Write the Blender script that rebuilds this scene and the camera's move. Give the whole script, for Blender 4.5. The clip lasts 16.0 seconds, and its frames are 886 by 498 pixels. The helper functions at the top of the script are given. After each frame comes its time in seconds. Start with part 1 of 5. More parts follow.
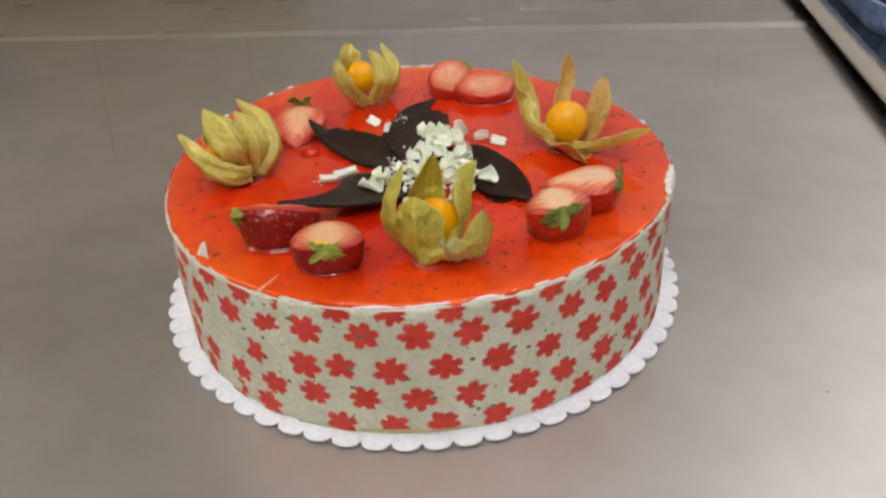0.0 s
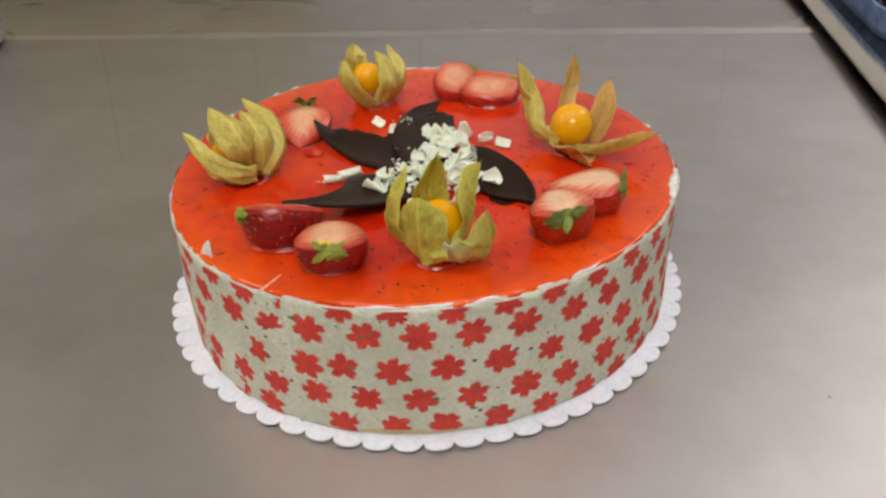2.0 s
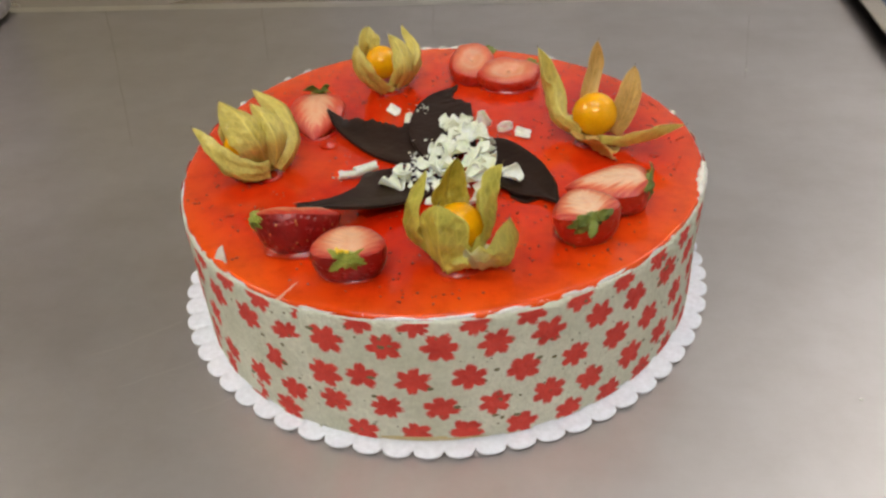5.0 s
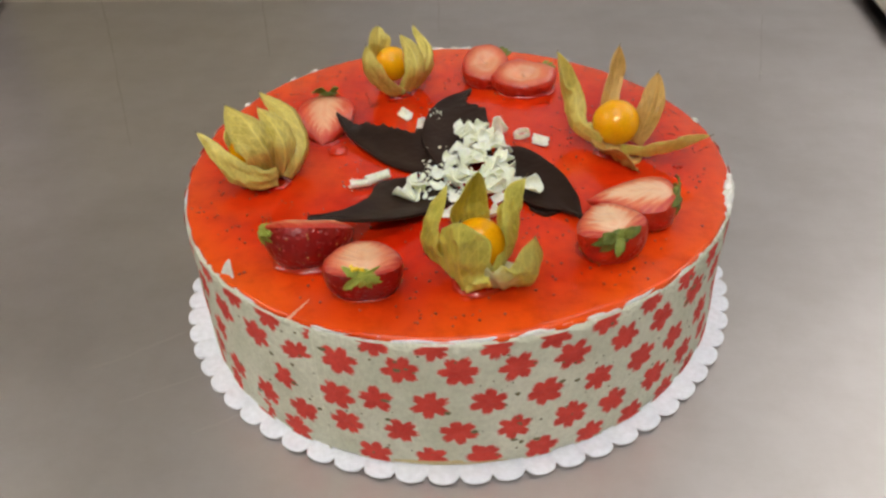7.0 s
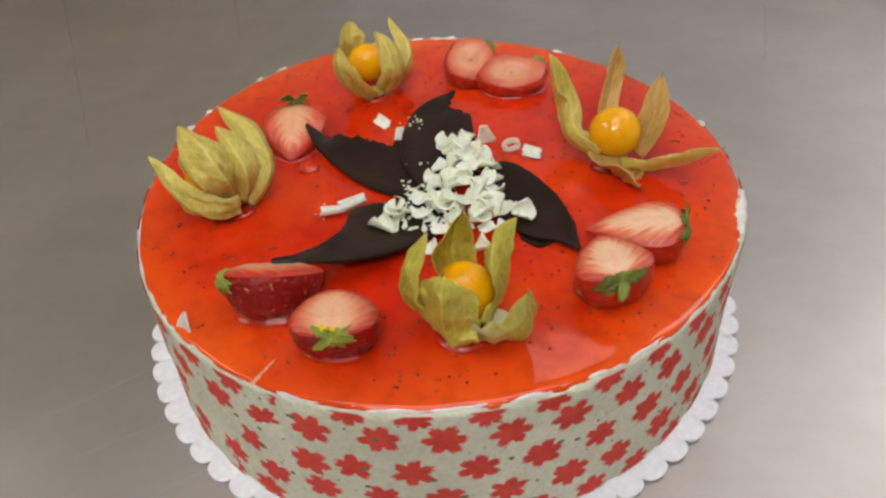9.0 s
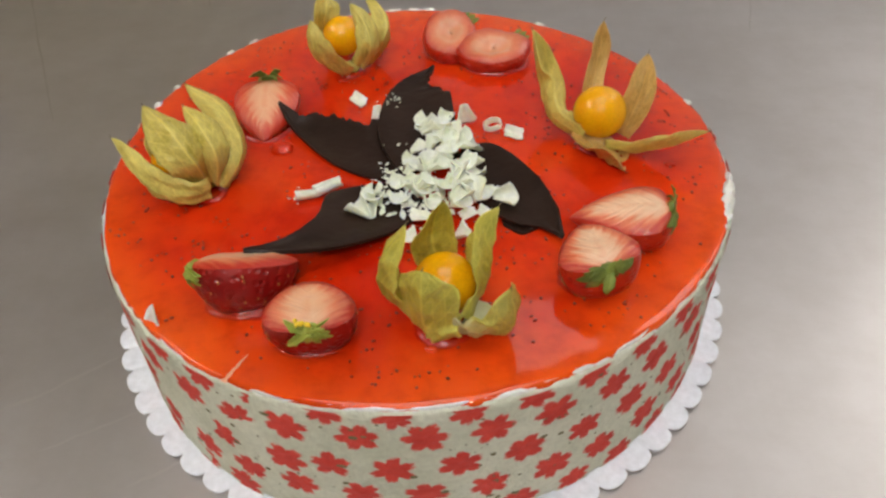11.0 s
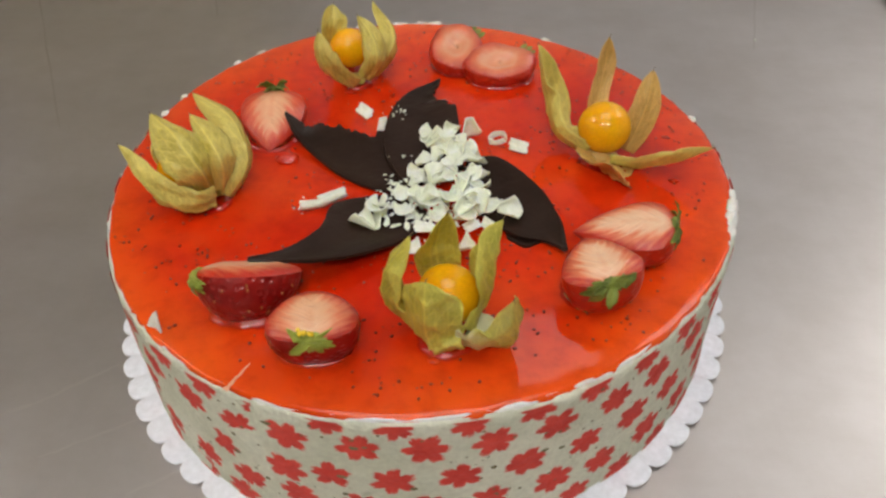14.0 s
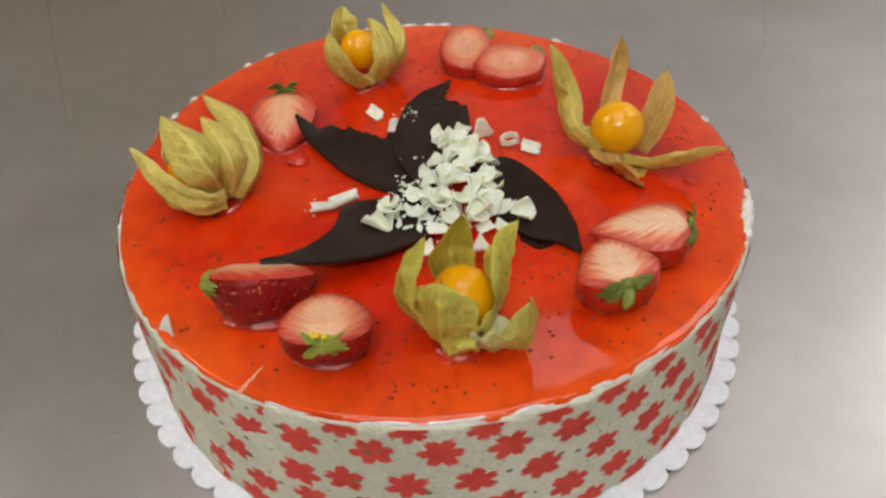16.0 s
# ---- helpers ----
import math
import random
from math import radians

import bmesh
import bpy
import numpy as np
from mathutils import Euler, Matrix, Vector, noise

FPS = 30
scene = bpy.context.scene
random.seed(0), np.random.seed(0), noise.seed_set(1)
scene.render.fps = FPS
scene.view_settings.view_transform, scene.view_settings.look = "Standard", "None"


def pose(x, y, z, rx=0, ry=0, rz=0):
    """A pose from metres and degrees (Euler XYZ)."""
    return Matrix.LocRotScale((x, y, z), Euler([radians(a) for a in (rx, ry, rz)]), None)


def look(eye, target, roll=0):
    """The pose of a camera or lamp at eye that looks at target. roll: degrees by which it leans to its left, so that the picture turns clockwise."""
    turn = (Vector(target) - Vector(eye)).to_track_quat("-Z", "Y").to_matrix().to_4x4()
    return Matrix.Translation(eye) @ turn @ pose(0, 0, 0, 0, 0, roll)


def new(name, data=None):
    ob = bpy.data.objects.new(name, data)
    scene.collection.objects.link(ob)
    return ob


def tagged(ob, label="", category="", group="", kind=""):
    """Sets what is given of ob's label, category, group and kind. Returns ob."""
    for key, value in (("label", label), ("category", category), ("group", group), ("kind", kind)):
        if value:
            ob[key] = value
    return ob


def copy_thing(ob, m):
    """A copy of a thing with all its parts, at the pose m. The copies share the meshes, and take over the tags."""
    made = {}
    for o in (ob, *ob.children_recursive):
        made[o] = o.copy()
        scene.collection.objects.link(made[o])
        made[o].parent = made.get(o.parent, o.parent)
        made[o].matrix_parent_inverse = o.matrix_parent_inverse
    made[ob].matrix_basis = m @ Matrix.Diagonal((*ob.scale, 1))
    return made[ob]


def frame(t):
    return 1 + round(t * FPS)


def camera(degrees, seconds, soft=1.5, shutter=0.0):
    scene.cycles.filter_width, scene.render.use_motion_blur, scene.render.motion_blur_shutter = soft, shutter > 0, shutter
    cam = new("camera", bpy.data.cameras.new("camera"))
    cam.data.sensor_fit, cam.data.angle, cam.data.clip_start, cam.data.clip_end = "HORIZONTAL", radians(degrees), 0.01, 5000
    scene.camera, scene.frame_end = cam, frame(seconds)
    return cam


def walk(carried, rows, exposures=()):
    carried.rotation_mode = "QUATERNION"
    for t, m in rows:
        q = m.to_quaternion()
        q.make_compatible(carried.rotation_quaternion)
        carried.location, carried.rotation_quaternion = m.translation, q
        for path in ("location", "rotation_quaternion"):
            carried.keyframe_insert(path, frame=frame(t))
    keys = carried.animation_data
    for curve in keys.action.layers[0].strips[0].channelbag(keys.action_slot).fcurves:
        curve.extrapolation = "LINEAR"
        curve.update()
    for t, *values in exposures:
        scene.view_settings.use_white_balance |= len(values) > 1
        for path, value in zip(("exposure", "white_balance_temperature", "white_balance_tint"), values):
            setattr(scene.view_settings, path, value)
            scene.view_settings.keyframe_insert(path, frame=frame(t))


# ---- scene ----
cam = camera(59.06, 16.0, soft=2.5)
# seconds, eye x y z (metres), yaw, pitch and roll in degrees
ROWS = [
    (0.0, 0.0151, -0.3466, 0.2349, 0.69, -32.87, -2.65),
    (0.5, 0.0170, -0.3473, 0.2354, 0.76, -32.87, -2.39),
    (1.0, 0.0158, -0.3474, 0.2346, 0.85, -32.87, -2.37),
    (1.5, 0.0146, -0.3484, 0.2347, 1.11, -32.55, -2.34),
    (2.0, 0.0154, -0.3472, 0.2346, 1.04, -32.67, -2.24),
    (2.5, 0.0164, -0.3471, 0.2357, 1.63, -32.85, -2.80),
    (3.0, 0.0167, -0.3465, 0.2385, 2.33, -33.57, -3.19),
    (3.5, 0.0148, -0.3433, 0.2431, 1.67, -34.90, -2.86),
    (4.0, 0.0126, -0.3384, 0.2444, 1.84, -35.89, -3.01),
    (6.5, 0.0124, -0.3158, 0.2456, 2.65, -35.93, -3.42),
    (7.0, 0.0030, -0.3116, 0.2450, 1.66, -36.63, -2.36),
    (7.5, 0.0030, -0.3034, 0.2474, 2.01, -36.96, -2.60),
    (8.0, 0.0047, -0.2915, 0.2477, 2.04, -38.02, -2.88),
    (8.5, 0.0032, -0.2800, 0.2469, 1.10, -39.39, -2.90),
    (9.0, 0.0067, -0.2671, 0.2497, 1.11, -40.15, -3.32),
    (9.5, 0.0065, -0.2589, 0.2497, 0.47, -41.02, -2.68),
    (10.0, 0.0066, -0.2564, 0.2493, -0.54, -42.09, -2.54),
    (12.5, 0.0063, -0.2529, 0.2503, -0.67, -43.08, -1.75),
    (13.0, 0.0051, -0.2543, 0.2512, -0.69, -42.43, -1.58),
    (13.5, 0.0048, -0.2540, 0.2519, -1.22, -42.13, -1.27),
    (14.0, 0.0057, -0.2550, 0.2496, -0.76, -41.91, -1.24),
    (14.5, 0.0051, -0.2565, 0.2498, -1.29, -41.69, -0.95),
    (15.0, 0.0058, -0.2553, 0.2502, 0.43, -40.92, -2.58),
    (15.5, 0.0060, -0.2541, 0.2496, -0.61, -41.14, -1.76),
    (16.0, 0.0030, -0.2537, 0.2474, -0.26, -41.60, -1.82),
]


def eye_pose(x, y, z, yaw, pitch, roll):
    a, b = radians(yaw), radians(pitch)
    ahead = Vector((-math.sin(a) * math.cos(b), math.cos(a) * math.cos(b), math.sin(b)))
    return look((x, y, z), Vector((x, y, z)) + ahead, roll)


walk(cam, [(r[0], eye_pose(*r[1:])) for r in ROWS], exposures=[(0.0, 0.0, 6500, 10), (7.0, -0.02, 6500, 10), (9.5, -0.08, 6500, 10), (16.0, -0.10, 6500, 10)])

# ---- world and light ----
world = bpy.data.worlds.new("kitchen_air")
scene.world = world
world.use_nodes = True
world.node_tree.nodes["Background"].inputs[0].default_value = (0.02, 0.02, 0.022, 1)
world.node_tree.nodes["Background"].inputs[1].default_value = 0.2
LAMP = 12.8
PANEL = 1.4
NEAR = 3.4
LEFT = 14.0
OVER = 2.9
KEY = 29.0
LAMP_COLOUR = (1.0, 0.975, 0.94)


# ---- materials ----
def nodes_of(m):
    m.use_nodes = True
    return m.node_tree, m.node_tree.nodes["Principled BSDF"]


def noise_node(nt, scale, detail=4.0, rough=0.55, stretch=None, obj=True):
    tc = nt.nodes.new("ShaderNodeTexCoord")
    mp = nt.nodes.new("ShaderNodeMapping")
    nt.links.new(tc.outputs["Object" if obj else "Generated"], mp.inputs[0])
    if stretch:
        mp.inputs["Scale"].default_value = stretch
    n = nt.nodes.new("ShaderNodeTexNoise")
    n.inputs["Scale"].default_value, n.inputs["Detail"].default_value, n.inputs["Roughness"].default_value = scale, detail, rough
    nt.links.new(mp.outputs[0], n.inputs["Vector"])
    return n


def ramp(nt, source, stops):
    r = nt.nodes.new("ShaderNodeValToRGB")
    nt.links.new(source, r.inputs[0])
    el = r.color_ramp.elements
    while len(el) < len(stops):
        el.new(0.5)
    for e, (p, c) in zip(el, stops):
        e.position, e.color = p, (*c, 1) if len(c) == 3 else c
    return r


def mixed(nt, fac, a, b, mode="MIX"):
    m = nt.nodes.new("ShaderNodeMix")
    m.data_type, m.blend_type = "RGBA", mode
    for socket, v in ((m.inputs[0], fac), (m.inputs[6], a), (m.inputs[7], b)):
        if hasattr(v, "links"):
            nt.links.new(v, socket)
        else:
            socket.default_value = v if isinstance(v, (int, float)) else (*v, 1)
    return m.outputs[2]


def bump(nt, bsdf, height, strength, distance):
    b = nt.nodes.new("ShaderNodeBump")
    b.inputs["Strength"].default_value, b.inputs["Distance"].default_value = strength, distance
    nt.links.new(height, b.inputs["Height"])
    nt.links.new(b.outputs[0], bsdf.inputs["Normal"])
    return b


def surface(name, dark, light, scale, rough=0.5, metal=0.0, fine=None, speck=0.86, relief=0.0, relief_scale=None, sss=0.0, sss_radius=(0.004, 0.002, 0.001), coat=0.0, stretch=None, spec=0.5):
    """Two scales of colour variation, and relief."""
    m = bpy.data.materials.new(name)
    nt, p = nodes_of(m)
    big = noise_node(nt, scale, stretch=stretch)
    c = ramp(nt, big.outputs[0], [(0.3, dark), (0.7, light)]).outputs[0]
    small = noise_node(nt, fine or scale * 9, stretch=stretch)
    g = ramp(nt, small.outputs[0], [(0.3, (speck,) * 3), (0.7, (1.0,) * 3)]).outputs[0]
    nt.links.new(mixed(nt, 1.0, c, g, "MULTIPLY"), p.inputs["Base Color"])
    p.inputs["Roughness"].default_value, p.inputs["Metallic"].default_value = rough, metal
    p.inputs["Specular IOR Level"].default_value = spec
    p.inputs["Subsurface Weight"].default_value, p.inputs["Subsurface Radius"].default_value = sss, sss_radius
    p.inputs["Subsurface Scale"].default_value = 1.0
    p.inputs["Coat Weight"].default_value, p.inputs["Coat Roughness"].default_value = coat, 0.04
    if relief:
        r = noise_node(nt, relief_scale or scale * 9, stretch=stretch)
        bump(nt, p, r.outputs[0], 1.0, relief)
    return m


def steel_material(name, tint, rough, along, grain=0.0):
    m = bpy.data.materials.new(name)
    nt, p = nodes_of(m)
    p.inputs["Metallic"].default_value = 1.0
    cloud = noise_node(nt, 4.0, 3, 0.5)
    scratch = noise_node(nt, 60.0, 3, 0.6, stretch=along)
    c = ramp(nt, cloud.outputs[0], [(0.3, tuple(v * 0.9 for v in tint)), (0.7, tint)]).outputs[0]
    s = ramp(nt, scratch.outputs[0], [(0.3, (0.975,) * 3), (0.7, (1.0,) * 3)]).outputs[0]
    wipe = noise_node(nt, 14.0, 6, 0.68, stretch=(1.0, 1.3, 1.0))
    s = mixed(nt, 1.0, s, ramp(nt, wipe.outputs[0], [(0.36, (0.90, 0.89, 0.875)), (0.62, (1.0, 1.0, 1.0))]).outputs[0], "MULTIPLY")
    nt.links.new(mixed(nt, 1.0, c, s, "MULTIPLY"), p.inputs["Base Color"])
    rr = nt.nodes.new("ShaderNodeMapRange")
    nt.links.new(noise_node(nt, 3.0, 2, 0.5, stretch=(1.0, 1.8, 1.0)).outputs[0], rr.inputs[0])
    rr.inputs[1].default_value, rr.inputs[2].default_value, rr.inputs[3].default_value, rr.inputs[4].default_value = 0.3, 0.7, rough - 0.025, rough + 0.025
    nt.links.new(rr.outputs[0], p.inputs["Roughness"])
    p.inputs["Anisotropic"].default_value = grain
    across = nt.nodes.new("ShaderNodeCombineXYZ")
    across.inputs[1].default_value = 1.0
    nt.links.new(across.outputs[0], p.inputs["Tangent"])
    bump(nt, p, noise_node(nt, 260.0, 2, 0.5, stretch=along).outputs[0], 0.08, 0.0003)
    return m


STEEL = steel_material("brushed_steel", (0.63, 0.595, 0.58), 0.37, (1, 0.04, 1), 0.5)
STEEL_SHINY = steel_material("tray_steel", (0.82, 0.76, 0.66), 0.15, (0.06, 1, 1))
WALL = surface("white_wall", (0.63, 0.62, 0.62), (0.69, 0.68, 0.68), 3, 0.35)
BROWN = surface("brown_wall", (0.46, 0.38, 0.24), (0.58, 0.49, 0.33), 3, 0.5)
UMBER = surface("umber_wall", (0.66, 0.61, 0.46), (0.74, 0.68, 0.53), 3, 0.5)
DARK = surface("dark_brown_wall", (0.13, 0.115, 0.085), (0.19, 0.165, 0.125), 3, 0.5)
FLOOR = surface("grey_floor", (0.2, 0.19, 0.18), (0.3, 0.29, 0.27), 4, 0.6)
CEIL = surface("ceiling_paint", (0.79, 0.79, 0.80), (0.85, 0.85, 0.86), 3, 0.8)
CARD = surface("white_card", (0.82, 0.85, 0.93), (0.87, 0.90, 0.97), 40, 0.6, relief=0.00004, relief_scale=500)


def glow(name, strength):
    m = bpy.data.materials.new(name)
    _, p = nodes_of(m)
    p.inputs["Base Color"].default_value = (0.9, 0.9, 0.9, 1)
    p.inputs["Emission Color"].default_value = (*LAMP_COLOUR, 1)
    p.inputs["Emission Strength"].default_value = strength
    return m


LAMP_MAT = glow("lamp_glow", LAMP)
PANEL_MAT = glow("panel_glow", PANEL)
NEAR_MAT = glow("near_fill_glow", NEAR)
OVER_MAT = glow("overhead_fill_glow", OVER)
KEY_MAT = glow("bright_tube_glow", KEY)
LEFT_MAT = glow("left_fill_glow", LEFT)


# ---- builders ----
def mesh_of(name, bm, material, smooth=True):
    me = bpy.data.meshes.new(name)
    bm.normal_update()
    bm.to_mesh(me)
    bm.free()
    for mt in material if isinstance(material, (list, tuple)) else (material,):
        me.materials.append(mt)
    if smooth:
        me.polygons.foreach_set("use_smooth", [True] * len(me.polygons))
    return me


def thing(name, label, category, m=None, group="", kind=""):
    ob = new(name)
    ob.empty_display_size = 0.01
    if m is not None:
        ob.matrix_world = m
    return tagged(ob, label, category, group, kind)


def part(name, bm, material, parent, label="", smooth=True, m=None, kind=""):
    ob = new(name, mesh_of(name, bm, material, smooth))
    ob.parent = parent
    if m is not None:
        ob.matrix_basis = m
    return tagged(ob, label, kind=kind)


def solo(name, bm, material, label, category, kind="", group="", smooth=True, m=None):
    ob = new(name, mesh_of(name, bm, material, smooth))
    if m is not None:
        ob.matrix_world = m
    return tagged(ob, label, category, group, kind)


def box(x0, x1, y0, y1, z0, z1, bevel=0.0):
    bm = bmesh.new()
    bmesh.ops.create_cube(bm, size=1.0, matrix=Matrix.LocRotScale(((x0 + x1) / 2, (y0 + y1) / 2, (z0 + z1) / 2), None, (x1 - x0, y1 - y0, z1 - z0)))
    if bevel:
        bmesh.ops.bevel(bm, geom=bm.edges[:], offset=bevel, segments=3, affect="EDGES", profile=0.5)
    return bm


def sheet(bm, rows, closed=False):
    """Faces between rows of points, each row the same length."""
    vs = [[bm.verts.new(p) for p in r] for r in rows]
    n = len(rows[0])
    for a, b in zip(vs, vs[1:]):
        for i in range(n if closed else n - 1):
            j = (i + 1) % n
            try:
                bm.faces.new((a[i], a[j], b[j], b[i]))
            except ValueError:
                pass
    return vs


# ---- the room, unseen: wall tones set what the steel reflects ----
TURN = pose(0, 0, 0, 0, 0, -4.4)
for nm, b, mt in (
    ("floor", (-2.6, 2.6, -2.6, 2.6, -1.0, -0.9), FLOOR),
    ("wall_north", (-0.55, 2.6, 2.0, 2.1, -0.9, 1.9), WALL),
    # Umber and dark parts are added to darken the steel's reflection on the left.
    ("wall_north_west", (-2.6, -0.55, 2.0, 2.1, 0.43, 1.9), UMBER),
    ("wall_north_low", (-2.6, -0.55, 2.0, 2.1, -0.9, 0.43), DARK),
    # South wall dark so that glossy gel facing it stays deep red.
    ("wall_south", (-2.6, 2.6, -2.1, -2.0, -0.9, 1.9), DARK),
    ("wall_east", (2.0, 2.1, -2.0, 2.0, -0.9, 1.9), WALL),
    ("wall_west", (-2.1, -2.0, -2.0, 2.0, -0.9, 1.9), BROWN),
    ("ceiling", (-2.6, 2.6, -2.6, 2.6, 1.9, 2.0), CEIL),
):
    solo(nm, box(*b), mt, "unseen kitchen " + nm.split("_")[0], nm.split("_")[0], "structure", smooth=False, m=TURN)


def ceiling_lamp(m, glowing):
    t = thing("ceiling_lamp", "long white ceiling lamp placed out of view", "lamp", m, "ceiling lamps")
    part("housing", box(-0.64, 0.64, -0.15, 0.15, 0.0, 0.06, 0.005), CEIL, t)
    part("diffuser", box(-0.60, 0.60, -0.12, 0.12, -0.03, -0.002, 0.01), glowing, t)
    return t


ceiling_lamp(TURN @ pose(-0.06, -1.52, 1.84), KEY_MAT)
# Unseen panel added as soft fill from above, too dim for a crisp highlight.
over = thing("added_light_panel", "wide mild ceiling panel added as overhead fill light", "lamp", TURN @ pose(0.0, -0.15, 1.84))
part("housing", box(-0.66, 0.66, -0.50, 0.50, 0.0, 0.06, 0.005), CEIL, over)
part("diffuser", box(-0.62, 0.62, -0.46, 0.46, -0.03, -0.002, 0.01), OVER_MAT, over)
# Two lamps added out of view to brighten both sides of the worktop.
ceiling_lamp(TURN @ pose(-1.75, -0.12, 1.84, 0, 0, 90), LEFT_MAT)
ceiling_lamp(TURN @ pose(1.68, 1.05, 1.84, 0, 0, 90), LAMP_MAT)
# Dim panel added where the glaze mirrors something pale.
panel = thing("added_light_panel", "unseen dim panel that gives the pale patch in the glaze", "lamp", TURN @ pose(0.24, 1.41, 1.84))
part("housing", box(-0.20, 0.20, -0.16, 0.16, 0.0, 0.06, 0.005), CEIL, panel)
part("diffuser", box(-0.17, 0.17, -0.13, 0.13, -0.03, -0.002, 0.01), PANEL_MAT, panel)

# Unseen fill panel that brightens the steel right of the board, clear of the glaze.
near = thing("added_light_panel", "square white panel added to brighten the worktop's reflection", "lamp", TURN @ pose(0.92, 1.12, 1.84))
part("housing", box(-0.24, 0.24, -0.24, 0.24, 0.0, 0.06, 0.005), CEIL, near)
part("diffuser", box(-0.21, 0.21, -0.21, 0.21, -0.03, -0.002, 0.01), NEAR_MAT, near)

# ---- two worktops that stand edge to edge ----
BACK = 0.4085
SATIN = steel_material("satin_steel", (0.60, 0.565, 0.55), 0.68, (0.04, 1, 1))


def worktop(y0, y1, z, label, steel, fall=0.0):
    t = thing("steel_worktop", label, "worktop", TURN, "steel worktops")
    prof = [(y0, z - 0.04)]
    for k in range(9):
        a = radians(180 - 90 * k / 8)
        prof.append((y0 + 0.005 + 0.005 * math.cos(a), z - 0.005 + 0.005 * math.sin(a)))
    prof += [(y0 + (y1 - y0) * f, z) for f in (0.25, 0.5, 0.75)]
    for k in range(9):
        a = radians(90 - 90 * k / 8)
        prof.append((y1 - 0.006 + 0.006 * math.cos(a), z - 0.006 + 0.006 * math.sin(a)))
    prof.append((y1, z - 0.04))
    bm = bmesh.new()
    sheet(bm, [[(x, y, zz - fall * max(0.0, y - y0)) for y, zz in prof] for x in np.linspace(-1.1, 0.95, 20)])
    bm.normal_update()
    for f in bm.faces:
        f.material_index = 1 if abs(f.normal.z) < 0.995 else 0
    part("top", bm, (steel, SATIN), t)
    for x in (-1.05, 0.90):
        for y in (y0 + 0.06, y1 - 0.06):
            part("leg", box(x - 0.02, x + 0.02, y - 0.02, y + 0.02, -0.9, z - 0.03, 0.003), STEEL, t)
    return t


table = worktop(-0.62, BACK, 0.0, "brushed stainless steel kitchen worktop under the cake", STEEL)
worktop(BACK + 0.0012, 1.05, 0.0006, "smooth stainless steel worktop pushed against another", steel_material("smooth_steel", (0.61, 0.575, 0.555), 0.27, (1, 0.04, 1)), 0.012)
# added low flat bead to catch the joint's bright line; near flank long, smooth
bm = bmesh.new()
rows = []
for x in np.linspace(-1.1, 0.95, 120):
    mid = BACK + 0.0006 + 0.0012 * noise.noise((x * 9, 0, 4))
    w = 0.0105 + 0.0016 * noise.noise((x * 14, 3, 0))
    # lower to the left, where the bright line fades
    h = (0.0018 + 0.0004 * noise.noise((x * 11, 7, 0))) * (0.12 + 0.88 * min(1.0, max(0.0, (x + 0.16) / 0.22)))
    rows.append([(x, mid + w * u, 0.0001 + h * (0.5 + 0.5 * math.cos(math.pi * u)) ** 0.9) for u in np.linspace(-1, 1, 17)])
sheet(bm, rows)
part("joint_bead", bm, steel_material("polished_steel", (0.84, 0.81, 0.77), 0.30, (1, 0.04, 1)), table, "low bead along the back edge that catches a bright line")
DULL = steel_material("darker_steel", (0.57, 0.535, 0.51), 0.37, (1, 0.04, 1), 0.5)
PALE = steel_material("rubbed_steel", (0.672, 0.637, 0.615), 0.38, (1, 0.04, 1), 0.5)
for p0, p1, w, steel in (((-0.3396, 0.4389, 0.0000), (-0.2771, 0.2951, 0.0000), 0.0022, DULL), ((-0.2786, 0.2979, 0.0000), (-0.2125, 0.1396, 0.0000), 0.0016, DULL), ((-0.1789, 0.4196, 0.0000), (-0.1462, 0.2819, 0.0000), 0.0022, DULL), ((-0.0123, 0.4067, -0.0000), (-0.0114, 0.3200, 0.0000), 0.0018, DULL), ((0.2631, 0.3406, -0.0000), (0.2199, 0.2100, 0.0000), 0.0018, DULL),
                     ((-0.1706, -0.0680, 0.0000), (-0.1516, -0.0599, 0.0000), 0.0024, PALE), ((-0.1537, -0.0604, 0.0000), (-0.1263, -0.0425, -0.0000), 0.0020, PALE), ((-0.1076, -0.1030, 0.0000), (-0.0901, -0.0939, 0.0000), 0.0018, PALE), ((-0.1445, -0.0861, 0.0000), (-0.1110, -0.0706, -0.0000), 0.0014, PALE)):
    p0, p1 = Vector(p0), Vector(p1)
    side = (p1 - p0).cross(Vector((0, 0, 1))).normalized()
    bm = bmesh.new()
    rows = []
    for k in range(12):
        f = k / 11
        q = p0.lerp(p1, f) + side * 0.0012 * noise.noise((f * 5, p0.x * 9, 0))
        g = 0.42 * w * (0.25 + 0.75 * math.sin(math.pi * (0.08 + 0.84 * f)))
        rows.append([tuple(q + side * g * u + Vector((0, 0, (0.00012 if steel is DULL else 0.00002) * (1 - u * u) + 0.00002))) for u in (-1, 0, 1)])
    sheet(bm, rows)
    ob = part("steel_line", bm, steel, table, "thin darker line in the steel" if steel is DULL else "pale rubbed line in the steel")
    ob.matrix_parent_inverse = TURN.inverted()
# ---- the cake ----
H = 0.0660          # height of the glaze
BASE = 0.0025       # top of the board


def rim(a):
    """The cake's radius at angle a, from the front (-y) towards +x."""
    return 0.1219 + 0.00216 * math.cos(2 * a) + 0.00073 * math.sin(2 * a) - 0.00038 * math.cos(3 * a) - 0.00135 * math.sin(3 * a)


def at(a, r, z):
    return (r * math.sin(a), -r * math.cos(a), z)


